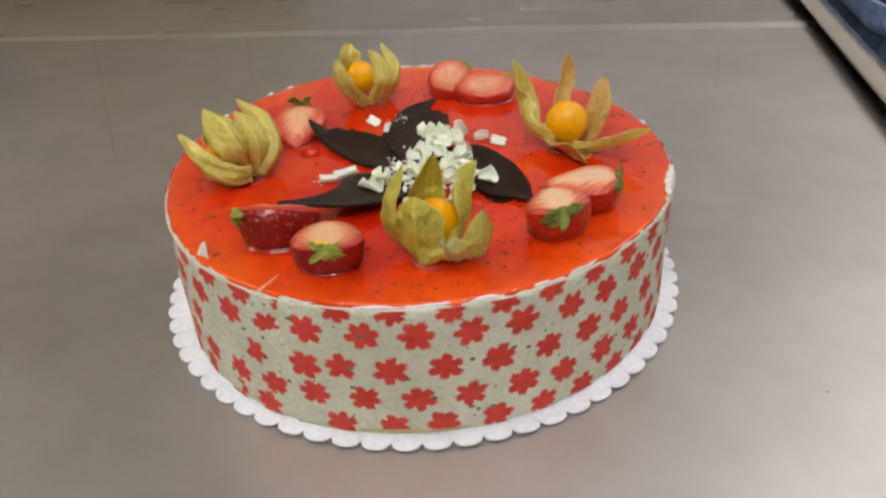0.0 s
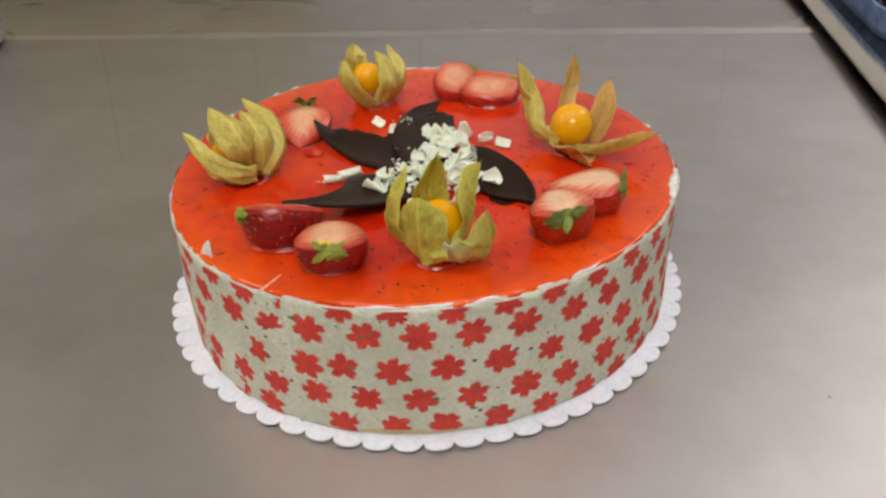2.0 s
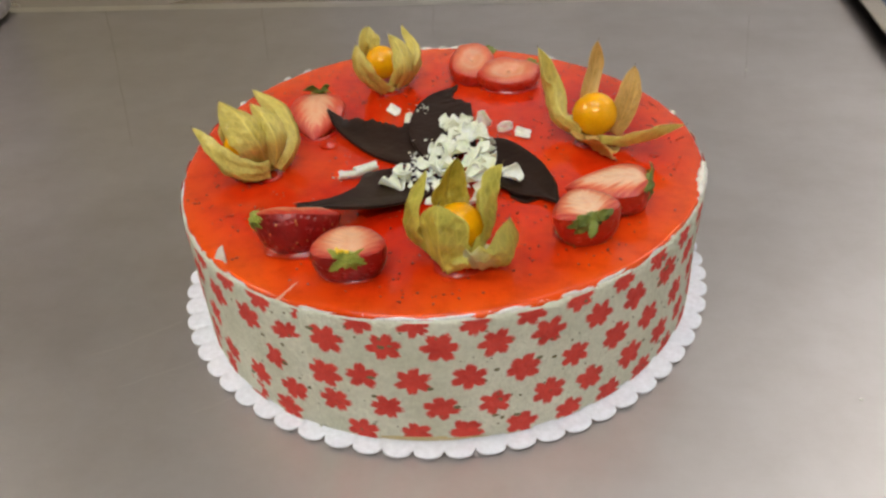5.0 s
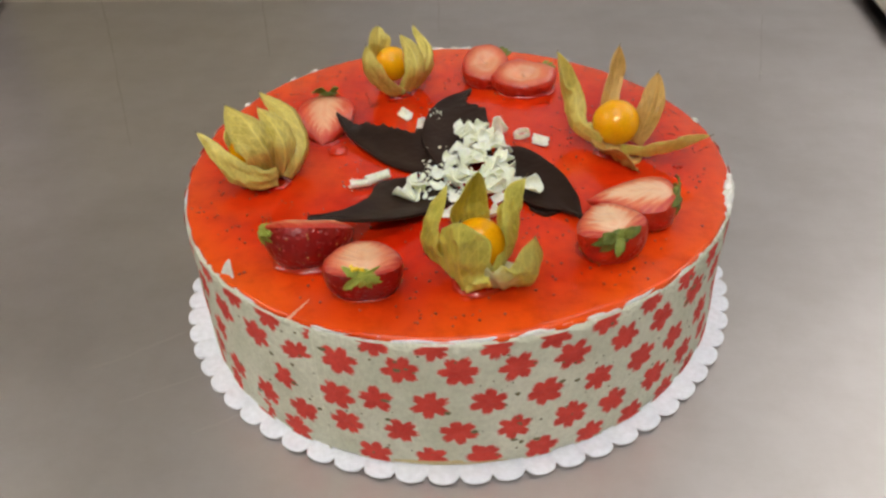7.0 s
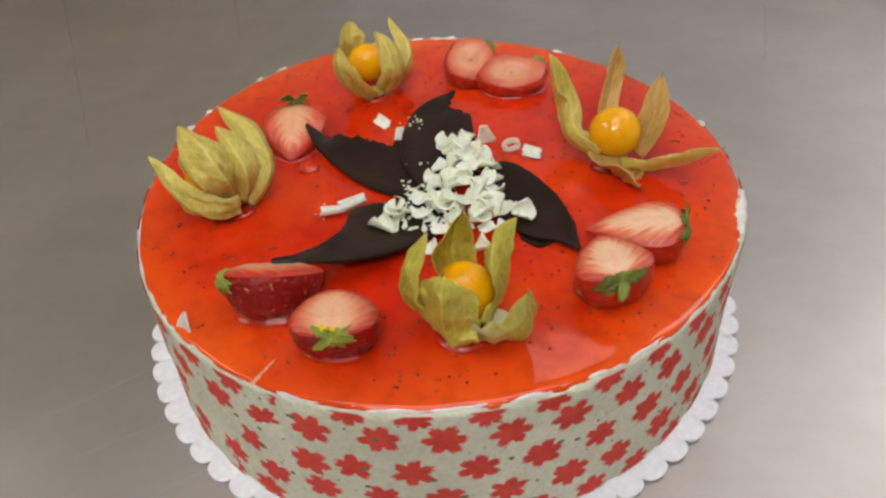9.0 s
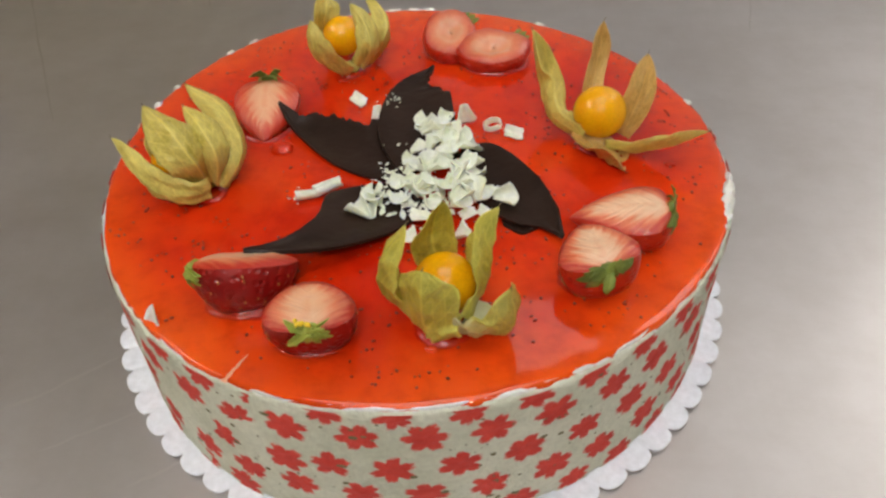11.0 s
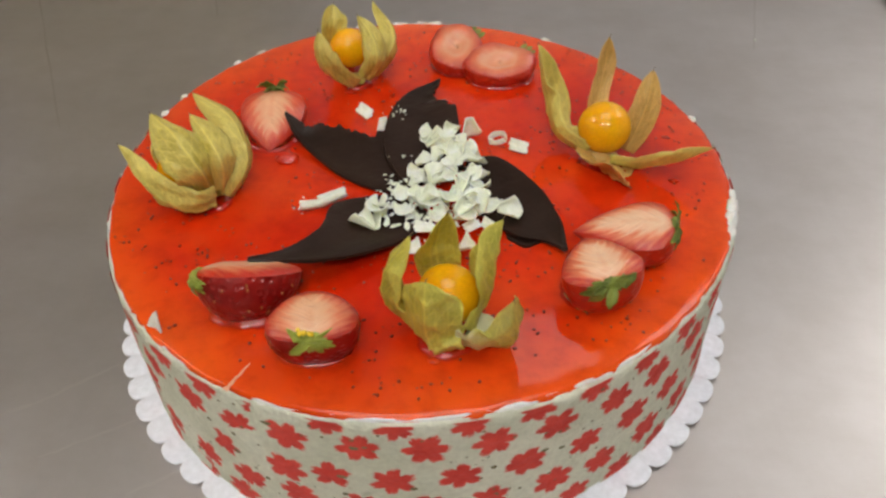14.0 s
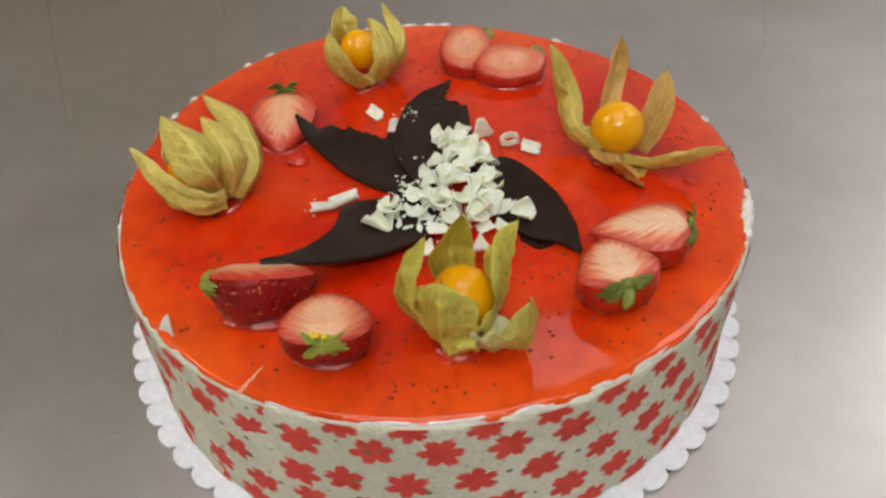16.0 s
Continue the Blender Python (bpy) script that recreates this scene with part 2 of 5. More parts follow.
def wob(a, seed, k=6.0):
    """Smooth noise round the cake, about -1 to 1."""
    return noise.noise((math.sin(a) * k, math.cos(a) * k, seed))


# scalloped board
N_SCALLOP = 65
bm = bmesh.new()
ring = []
STEP = 2 * math.pi / N_SCALLOP
for k in range(N_SCALLOP):
    for j in range(10):
        u = j / 10 - 0.5
        a = radians(3.0) + (k + u) * STEP
        ring.append((a, 0.1276 + 0.0038 * math.sqrt(max(0.0, 1 - (2 * u) ** 2))))
lift = [0.0009 * max(0.0, wob(a, 3.0, 2.0)) for a, r in ring]
rows = [[at(a, 0.02, BASE) for a, r in ring], [at(a, 0.118, BASE) for a, r in ring]]
for d, z in ((-0.0002, BASE), (0, BASE - 0.0002), (0, BASE - 0.0008), (-0.0002, BASE - 0.0010)):
    rows.append([at(a, r + d, z + f) for (a, r), f in zip(ring, lift)])
rows.append([at(a, 0.118, 0.0006) for a, r in ring])
rows.append([at(a, 0.02, 0.0006) for a, r in ring])
vs = sheet(bm, rows, True)
bm.faces.new(list(reversed(vs[0])))
bm.faces.new(vs[-1])
solo("cake_board", bm, CARD, "round white cardboard cake board with scalloped edge", "cake board")

BAND = surface("sponge_band", (0.62, 0.64, 0.50), (0.77, 0.77, 0.64), 45, 0.8, relief=0.0019, relief_scale=330, fine=420, speck=0.85)


def print_material():
    """Red print that soaks into the sponge: full inside, ragged and faded at its edge (U of the print)."""
    m = surface("red_print", (0.62, 0.64, 0.50), (0.77, 0.77, 0.64), 45, 0.8, relief=0.0019, relief_scale=330, fine=420, speck=0.85)
    nt, p = nodes_of(m)
    sponge = p.inputs["Base Color"].links[0].from_socket
    tone = ramp(nt, noise_node(nt, 150.0, 4, 0.6).outputs[0], [(0.30, (0.56, 0.030, 0.020)), (0.70, (0.74, 0.066, 0.042))]).outputs[0]
    uv = nt.nodes.new("ShaderNodeUVMap")
    sep = nt.nodes.new("ShaderNodeSeparateXYZ")
    nt.links.new(uv.outputs[0], sep.inputs[0])
    worn = nt.nodes.new("ShaderNodeMath")
    worn.operation = "MULTIPLY_ADD"
    nt.links.new(noise_node(nt, 430.0, 4, 0.75).outputs[0], worn.inputs[0])
    worn.inputs[1].default_value = 1.25
    nt.links.new(sep.outputs[0], worn.inputs[2])
    cover = ramp(nt, worn.outputs[0], [(0.58, (0, 0, 0)), (0.84, (0.40,) * 3), (1.0, (1, 1, 1))]).outputs[0]
    nt.links.new(mixed(nt, cover, sponge, tone), p.inputs["Base Color"])
    return m


FLOWER = print_material()
CREAM = surface("white_cream", (0.76, 0.74, 0.68), (0.84, 0.82, 0.77), 60, 0.5, relief=0.0012, relief_scale=300, sss=0.2)
SPONGE = surface("yellow_sponge", (0.62, 0.50, 0.24), (0.72, 0.62, 0.36), 90, 0.85, relief=0.0015, relief_scale=500)
PORE = surface("dark_pore", (0.13, 0.12, 0.05), (0.24, 0.21, 0.10), 200, 0.8)
SEED = surface("dark_seed", (0.10, 0.013, 0.005), (0.19, 0.022, 0.007), 300, 0.35)

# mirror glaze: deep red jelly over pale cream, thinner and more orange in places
GLAZE = bpy.data.materials.new("strawberry_glaze")
nt, p = nodes_of(GLAZE)
big = noise_node(nt, 16.0, 5, 0.6)
c = ramp(nt, big.outputs[0], [(0.30, (0.55, 0.015, 0.002)), (0.52, (0.68, 0.035, 0.003)), (0.74, (0.78, 0.074, 0.006))]).outputs[0]
small = noise_node(nt, 130.0, 4, 0.6)
g = ramp(nt, small.outputs[0], [(0.28, (0.80, 0.70, 0.7)), (0.55, (1.0, 1.0, 1.0))]).outputs[0]
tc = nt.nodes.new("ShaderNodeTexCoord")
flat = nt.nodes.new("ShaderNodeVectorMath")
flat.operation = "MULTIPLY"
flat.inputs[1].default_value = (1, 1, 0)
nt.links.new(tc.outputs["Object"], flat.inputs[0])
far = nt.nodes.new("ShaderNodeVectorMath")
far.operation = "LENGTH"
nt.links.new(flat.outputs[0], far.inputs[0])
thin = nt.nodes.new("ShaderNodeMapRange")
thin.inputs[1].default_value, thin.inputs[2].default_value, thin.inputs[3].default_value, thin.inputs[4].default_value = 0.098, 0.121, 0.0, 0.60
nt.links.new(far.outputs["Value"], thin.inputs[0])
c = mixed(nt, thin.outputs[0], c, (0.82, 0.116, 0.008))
c = mixed(nt, 1.0, c, ramp(nt, noise_node(nt, 10.0, 2, 0.5).outputs[0], [(0.34, (0.88, 0.60, 0.58)), (0.58, (1.0, 1.0, 1.0))]).outputs[0], "MULTIPLY")
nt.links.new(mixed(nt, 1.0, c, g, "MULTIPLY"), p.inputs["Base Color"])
p.inputs["Roughness"].default_value = 0.075
p.inputs["IOR"].default_value = 1.44
p.inputs["Subsurface Weight"].default_value = 0.15
p.inputs["Subsurface Radius"].default_value = (0.006, 0.0012, 0.0004)
p.inputs["Subsurface Scale"].default_value = 1.0
p.inputs["Coat Weight"].default_value = 0.2
p.inputs["Coat Roughness"].default_value = 0.015
p.inputs["Coat IOR"].default_value = 1.45
bump(nt, p, noise_node(nt, 38.0, 2, 0.4).outputs[0], 0.2, 0.0012)

cake = thing("layer_cake", "round strawberry mousse cake with red glaze and flower-printed sponge band", "cake")
NS = 240
ANG = [2 * math.pi * k / NS for k in range(NS)]


def band_low(a):
    d = (math.degrees(a) + 180) % 360 - 180
    return BASE + 0.0006 + 0.0030 * max(0.0, 1 - ((d + 3) / 13) ** 2) + 0.0004 * wob(a, 1.0, 20)


def band_high(a):
    return H - 0.0004 + 0.0005 * wob(a, 5.0, 9) + 0.0004 * wob(a, 6.0, 40)


def swell(a, z):
    return 0.0004 + 0.0006 * noise.noise((3 * a, z * 40, 2.0))


bm = bmesh.new()
rows = [[at(a, rim(a) - 0.004, band_low(a)) for a in ANG], [at(a, rim(a) - 0.0004, band_low(a)) for a in ANG]]
for f in (0.03, 0.12, 0.3, 0.5, 0.7, 0.88, 0.97):
    rows.append([at(a, rim(a) + swell(a, band_low(a) + f * (band_high(a) - band_low(a))), band_low(a) + f * (band_high(a) - band_low(a))) for a in ANG])
rows += [[at(a, rim(a) - 0.0006, band_high(a)) for a in ANG], [at(a, rim(a) - 0.0024, band_high(a) - 0.0002) for a in ANG], [at(a, rim(a) - 0.004, H - 0.003) for a in ANG]]
sheet(bm, rows, True)
band = part("sponge_band", bm, BAND, cake, "pale joconde sponge band with red flower prints")

bm = bmesh.new()
rows = [[at(a, rim(a) - d, z) for a in ANG] for d, z in ((0.01, BASE), (0.0012, BASE), (0.0006, BASE + 0.0006), (0.0006, BASE + 0.0036), (0.0012, BASE + 0.0042), (0.01, BASE + 0.0042))]
sheet(bm, rows, True)
part("base_layer", bm, SPONGE, cake, "yellow sponge base layer")

# cream ring between the band and the glaze
bm = bmesh.new()
rows = []
for k in range(8):
    t = radians(-60 + 240 * k / 7)
    rows.append([at(a, rim(a) - 0.0014 + (0.0006 + 0.0011 * wob(a, 11, 12)) * math.cos(t) * (1 + 0.4 * wob(a, 13, 45)), H - 0.0005 + (0.0009 + 0.0007 * wob(a, 12, 24)) * math.sin(t)) for a in ANG])
sheet(bm, rows, True)
part("cream_ring", bm, CREAM, cake, "thin white cream line")

bm = bmesh.new()


def glaze_edge(a):
    return rim(a) - 0.0006 - 0.0006 * wob(a, 8.0, 10) - 0.0005 * wob(a, 9.0, 35)


def lip_round(a):
    """How much rounder the lip is in front, shaped to catch a white glint."""
    d = (math.degrees(a) + 180) % 360 - 180
    return 1 + 1.5 * math.exp(-((d - 8) / 20) ** 2)


rows = []
for d, z in ((0.006, -0.004), (0.0002, -0.0016), (0.0, -0.0009), (0.0001, -0.0003), (0.00025, 0.0002), (0.0005, 0.0006), (0.0008, 0.00085), (0.0012, 0.00098), (0.0040, 0.00103), (0.007, 0.00103), (0.014, 0.0010)):
    rows.append([at(a, glaze_edge(a) - (d * lip_round(a) if d < 0.002 else d), H + z + (0.0002 * wob(a, 14, 8) if z > 0 else 0)) for a in ANG])
for f in (0.8, 0.6, 0.4, 0.2, 0.02):
    rows.append([at(a, rim(a) * f, H + 0.0010 + 0.00025 * noise.noise((math.sin(a) * f * 5, math.cos(a) * f * 5, 7))) for a in ANG])
vs = sheet(bm, rows, True)
bm.faces.new(list(reversed(vs[-1])))
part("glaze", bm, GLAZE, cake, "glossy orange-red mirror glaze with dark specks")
TOP = H + 0.0010

# seeds suspended in the glaze, in loose clusters
rng = random.Random(11)
bm = bmesh.new()
for k in range(580):
    a, r = rng.uniform(0, 2 * math.pi), 0.117 * math.sqrt(rng.uniform(0.03, 1))
    for j in range(rng.choice((1, 1, 1, 2, 2, 3))):
        x, y, _ = at(a, r, 0)
        x, y = x + rng.gauss(0, 0.0028), y + rng.gauss(0, 0.0028)
        if math.hypot(x, y) > 0.117:
            continue
        s = rng.uniform(0.00026, 0.00056)
        bmesh.ops.create_icosphere(bm, subdivisions=1, radius=1.0, matrix=Matrix.LocRotScale((x, y, TOP + 0.00022), Euler((0, 0, rng.uniform(0, 6))), (s * rng.uniform(1, 1.7), s, s * 0.5)))
part("glaze_seed", bm, SEED, cake, "dark strawberry seeds in the glaze", kind="stuff")

# scraped pale mark in the glaze beside the rim
bm = bmesh.new()
p0, p1 = Vector((-0.0572, -0.1106, 0.0668)), Vector((-0.0513, -0.1004, 0.0668))
side = (p1 - p0).cross(Vector((0, 0, 1))).normalized()
rows = []
for k in range(14):
    f = k / 13
    q = p0.lerp(p1, f) + side * 0.0004 * noise.noise((f * 6, 0, 2))
    w = (0.0007 * (1 - f) ** 0.7 + 0.00015) * (1 + 0.5 * noise.noise((f * 9, 3, 5)))
    rows.append([tuple(q + side * w * u + Vector((0, 0, 0.0001 + 0.0003 * (1 - u * u)))) for u in (-1, -0.5, 0, 0.5, 1)])
sheet(bm, rows)
part("glaze_scrape", bm, surface("peach_scrape", (0.82, 0.32, 0.16), (0.86, 0.52, 0.36), 200, 0.3), cake, "pale scrape in the glaze")


def lump(bm, centre, size, seed, turn=0.0):
    """A rough blob of cream."""
    own = bmesh.new()
    bmesh.ops.create_icosphere(own, subdivisions=3, radius=1.0)
    for v in own.verts:
        v.co *= 1 + 0.35 * noise.noise(v.co * 1.6 + Vector((seed, 0, 0))) + 0.15 * noise.noise(v.co * 5 + Vector((0, seed, 0)))
    me = bpy.data.meshes.new("t")
    own.to_mesh(me)
    own.free()
    me.transform(Matrix.LocRotScale(centre, Euler((0, 0, turn)), size))
    bm.from_mesh(me)
    bpy.data.meshes.remove(me)


def on_rim(deg, inset, z):
    a = radians(deg)
    return Vector(at(a, rim(a) - inset, z))


# cream left bare where the band has come away, and blobs on the far rim
for deg, inset, z, size in (
    (67.5, 0.0014, H - 0.0010, (0.0020, 0.0045, 0.0024)), (71.0, 0.0016, H - 0.0008, (0.0026, 0.0055, 0.0032)), (74.5, 0.0014, H - 0.0002, (0.0024, 0.0050, 0.0028)),
    (77.8, 0.0010, H + 0.0002, (0.0014, 0.0032, 0.0016)), (71.5, 0.0006, H - 0.008, (0.0014, 0.0042, 0.0090)), (74.0, 0.0006, H - 0.016, (0.0011, 0.0026, 0.0090)),
):
    bm = bmesh.new()
    lump(bm, on_rim(deg, inset, z), size, deg, radians(deg - 90))
    part("cream_smear", bm, CREAM, cake, "white cream showing at the rim")
for q, s in (((-0.0087, 0.1237, 0.0675), 0.0042), ((0.0021, 0.1237, 0.0672), 0.0034), ((0.0094, 0.1239, 0.0675), 0.0032), ((-0.0293, 0.1204, 0.0672), 0.0028), ((0.0629, 0.1009, 0.0668), 0.0028), ((0.1169, 0.0269, 0.0662), 0.0022), ((-0.1126, 0.0441, 0.0665), 0.0024), ((-0.1084, 0.0587, 0.0665), 0.0020), ((-0.0771, 0.0977, 0.0668), 0.0026), ((-0.0861, 0.0868, 0.0668), 0.0022)):
    bm = bmesh.new()
    a = math.atan2(q[0], -q[1])
    lump(bm, Vector(at(a, rim(a) - 0.0010, H + 0.0004)), (0.0014, s, 0.0014), s * 9000, a - math.pi / 2)
    part("cream_blob", bm, CREAM, cake, "white cream blob on the rim")
rng = random.Random(5)
bm = bmesh.new()
for k in range(230):
    a = rng.uniform(0, 2 * math.pi)
    s = rng.uniform(0.0002, 0.0005)
    lump(bm, Vector(at(a, rim(a) - rng.uniform(0.0004, 0.0022), band_high(a) + rng.uniform(-0.0006, 0.0001))), (s, s * rng.uniform(1, 4.0), s * 0.8), k, a - math.pi / 2)
part("cream_crumb", bm, CREAM, cake, "white crumbs along the rim", kind="stuff")

# a flake of the band that stands up on the rim
flake = Vector((-0.0842, -0.0850, 0.0662))
bm = bmesh.new()
rows = []
for k in range(8):
    f = k / 7
    w = 0.0030 * (1 - f) ** 0.6 + 0.0003
    q = flake + Vector((0.0012 * f, 0.0018 * f * f, 0.0062 * f))
    rows.append([tuple(q + Vector((-w * u, 0.6 * w * u, 0)) + Vector((0.0006 * (1 - u * u), 0.0006 * (1 - u * u), 0))) for u in (-1, -0.4, 0.2, 0.8)])
sheet(bm, rows)
ob = part("band_flake", bm, CREAM, cake, "white flake standing up on the rim")
mod = ob.modifiers.new("thick", "SOLIDIFY")
mod.thickness = 0.0007

# red flowers printed on the band: two runs that meet at a seam
SEAM = radians(-23.5)


def flower(deg, z, r, seed, turn, cut_left=None, cut_right=None):
    rng = random.Random(seed)
    petals = rng.choice((5, 6, 6, 6, 6))
    a0 = radians(deg)
    n = 72
    size = []
    for k in range(n):
        t = 2 * math.pi * k / n
        petal = abs(math.cos(petals * (t + turn) / 2))
        rr = r * (0.55 + 0.45 * petal ** 0.75 - 0.06 * max(0.0, math.cos(petals * (t + turn))) ** 12)
        size.append(rr * (1 + 0.16 * noise.noise((math.cos(t) * 2, math.sin(t) * 2, seed * 1.7)) + rng.uniform(-0.05, 0.05)))
    bm = bmesh.new()
    layer = bm.loops.layers.uv.new("UVMap")
    rings = []
    for f, grow, ink in ((0.45, 0.0, 0.75), (0.78, 0.0, 0.60), (1.0, 0.0, 0.25), (1.0, 0.0016, -0.45)):
        rings.append(([bm.verts.new(((rr * f + grow) * math.cos(2 * math.pi * k / n), (rr * f + grow) * math.sin(2 * math.pi * k / n) * 0.95, 0)) for k, rr in enumerate(size)], ink))
    mid = bm.verts.new((0, 0, 0))
    ink_of = {mid: 0.8}
    for ring_vs, ink in rings:
        for v in ring_vs:
            ink_of[v] = ink
    for i in range(n):
        j = (i + 1) % n
        bm.faces.new((rings[0][0][i], rings[0][0][j], mid))
        for (inner, _), (outer, _) in zip(rings, rings[1:]):
            bm.faces.new((outer[i], outer[j], inner[j], inner[i]))
    for f in bm.faces:
        for lp in f.loops:
            lp[layer].uv = (ink_of[lp.vert], 0.5)
    cuts = [((0, band_high(a0) - 0.0003 - z, 0), (0, 1, 0)), ((0, band_low(a0) + 0.0004 - z, 0), (0, -1, 0))]
    if cut_left is not None:
        cuts.append((((cut_left - a0) * 0.1225, 0, 0), (-1, 0, 0)))
    if cut_right is not None:
        cuts.append((((cut_right - a0) * 0.1225, 0, 0), (1, 0, 0)))
    for co, no in cuts:
        bmesh.ops.bisect_plane(bm, geom=bm.verts[:] + bm.edges[:] + bm.faces[:], plane_co=co, plane_no=no, clear_outer=True)
    if not bm.faces:
        bm.free()
        return
    for v in bm.verts:
        a, zz = a0 + v.co.x / 0.1225, z + v.co.y
        v.co = at(a, rim(a) + swell(a, zz) + 0.00018, zz)
    part("flower_print", bm, FLOWER, band)


seed = 0
for k in range(-2, 20):
    for start, z, r in ((0.6, 0.0534, 0.0071), (5.4, 0.0377, 0.0071), (0.4, 0.0222, 0.0071), (4.9, 0.0086, 0.0069), (6.1, 0.0642, 0.0060)):
        deg = start + 9.55 * k
        if deg < -21.5:
            continue
        seed += 1
        drop = -0.00006 * max(0, min(60, deg) - 10)
        rng = random.Random(seed)
        flower(deg + rng.uniform(-0.5, 0.5), z + drop + rng.uniform(-0.0006, 0.0006), r * rng.uniform(0.94, 1.05), seed, rng.uniform(-0.5, 0.5), cut_left=SEAM)
flower(-20.2, 0.0362, 0.0076, 901, 0.2, cut_left=SEAM)
for k in range(0, 17):
    for start, z, r in ((-27.1, 0.0512, 0.0069), (-31.4, 0.0350, 0.0069), (-27.4, 0.0205, 0.0068), (-30.0, 0.0088, 0.0068), (-22.8, 0.0638, 0.0058)):
        deg = start - 9.3 * k
        if deg < -178:
            continue
        seed += 1
        rng = random.Random(seed)
        flower(deg + rng.uniform(-0.4, 0.4), z + rng.uniform(-0.0006, 0.0006), r * rng.uniform(0.95, 1.05), seed, rng.uniform(-0.5, 0.5), cut_right=SEAM)

# pores and a ragged seam in the band
rng = random.Random(21)
bm = bmesh.new()
for k in range(420):
    a = rng.uniform(-math.pi, math.pi)
    z = rng.uniform(0.006, H - 0.004)
    s = rng.choice((0.00025, 0.0003, 0.0004, 0.0005, 0.0009))
    w = s * rng.uniform(1.0, 1.9)
    n = 9
    vs = []
    for j in range(n):
        t = 2 * math.pi * j / n
        m = rng.uniform(0.75, 1.2)
        b, zz = a + w * m * math.cos(t) / 0.1225, z + s * m * math.sin(t)
        vs.append(bm.verts.new(at(b, rim(b) + swell(b, zz) + 0.00026, zz)))
    bm.faces.new(vs)
part("pore", bm, PORE, band, "small dark pores", kind="stuff")
bm = bmesh.new()
rows = []
for k in range(40):
    z = BASE + 0.001 + (H - BASE - 0.003) * k / 39
    a = SEAM + 0.006 * noise.noise((0, z * 120, 3))
    w = 0.0007 + 0.0005 * noise.noise((5, z * 200, 1))
    rows.append([at(a + u * w / 0.1225, rim(a) + swell(a, z) + 0.0001 + 0.0005 * (1 - abs(u)), z) for u in (-1, -0.3, 0.3, 1)])
sheet(bm, rows)
part("band_seam", bm, BAND, band, "raised overlapping seam of the band")

# gel drawn up round the feet of the fruit; its deeper red paints thickness and shade
GEL = GLAZE.copy()
GEL.name = "thick_shaded_gel"
deep = [n for n in GEL.node_tree.nodes if n.type == "VALTORGB" and len(n.color_ramp.elements) == 3][0]
for e, colour in zip(deep.color_ramp.elements, ((0.40, 0.008, 0.003), (0.50, 0.016, 0.004), (0.60, 0.032, 0.005))):
    e.color = (*colour, 1)
GEL.node_tree.nodes["Principled BSDF"].inputs["Coat Weight"].default_value = 0.7
GEL.node_tree.nodes["Principled BSDF"].inputs["Coat IOR"].default_value = 1.5
for x, y, rx, ry, turn, tall in (
    (-0.0555, -0.0785, 0.0112, 0.0062, 0, 0.7), (-0.0318, -0.0945, 0.0106, 0.0072, 0, 0.7), (0.0695, -0.0548, 0.0125, 0.0098, -6, 0.8), (0.0572, -0.0735, 0.0097, 0.0085, 9, 0.8),
    (-0.0607, 0.0215, 0.0100, 0.0100, 0, 0.25), (0.0375, 0.0664, 0.0148, 0.0108, 0, 0.8), (0.0190, 0.0790, 0.0108, 0.0125, 0, 0.8), (0.0725, -0.0020, 0.0070, 0.0060, 0, 0.35),
    (0.0085, -0.0935, 0.0080, 0.0070, 0, 0.4), (-0.0775, -0.0215, 0.0055, 0.0050, 0, 0.35), (-0.0275, 0.0630, 0.0050, 0.0045, 0, 0.35),
):
    bm = bmesh.new()
    rows = []
    for off, z in ((0.0042, -0.0003), (0.0034, -0.00006), (0.0025, 0.00006), (0.0018, 0.0002), (0.0012, 0.0005), (0.0007, 0.0010), (0.0003, 0.0017), (0.0, 0.0026), (-0.0020, 0.0028)):
        row = []
        for k in range(56):
            a = 2 * math.pi * k / 56
            g = 0.58 * off * (1 + 0.5 * noise.noise((math.cos(a) * 1.7 + x * 300, math.sin(a) * 1.7, y * 300))) + 0.0008 * noise.noise((math.cos(a) * 4 + x * 300, math.sin(a) * 4, y * 300))
            q = Vector(((rx + g) * math.cos(a), (ry + g) * math.sin(a), TOP + z * (0.75 * tall if z > 0 else 1)))
            q.rotate(Euler((0, 0, radians(turn))))
            row.append((x + q.x, y + q.y, q.z))
        rows.append(row)
    sheet(bm, rows, True)
    part("gel_pool", bm, GEL, cake, "glossy gel drawn up round the fruit")
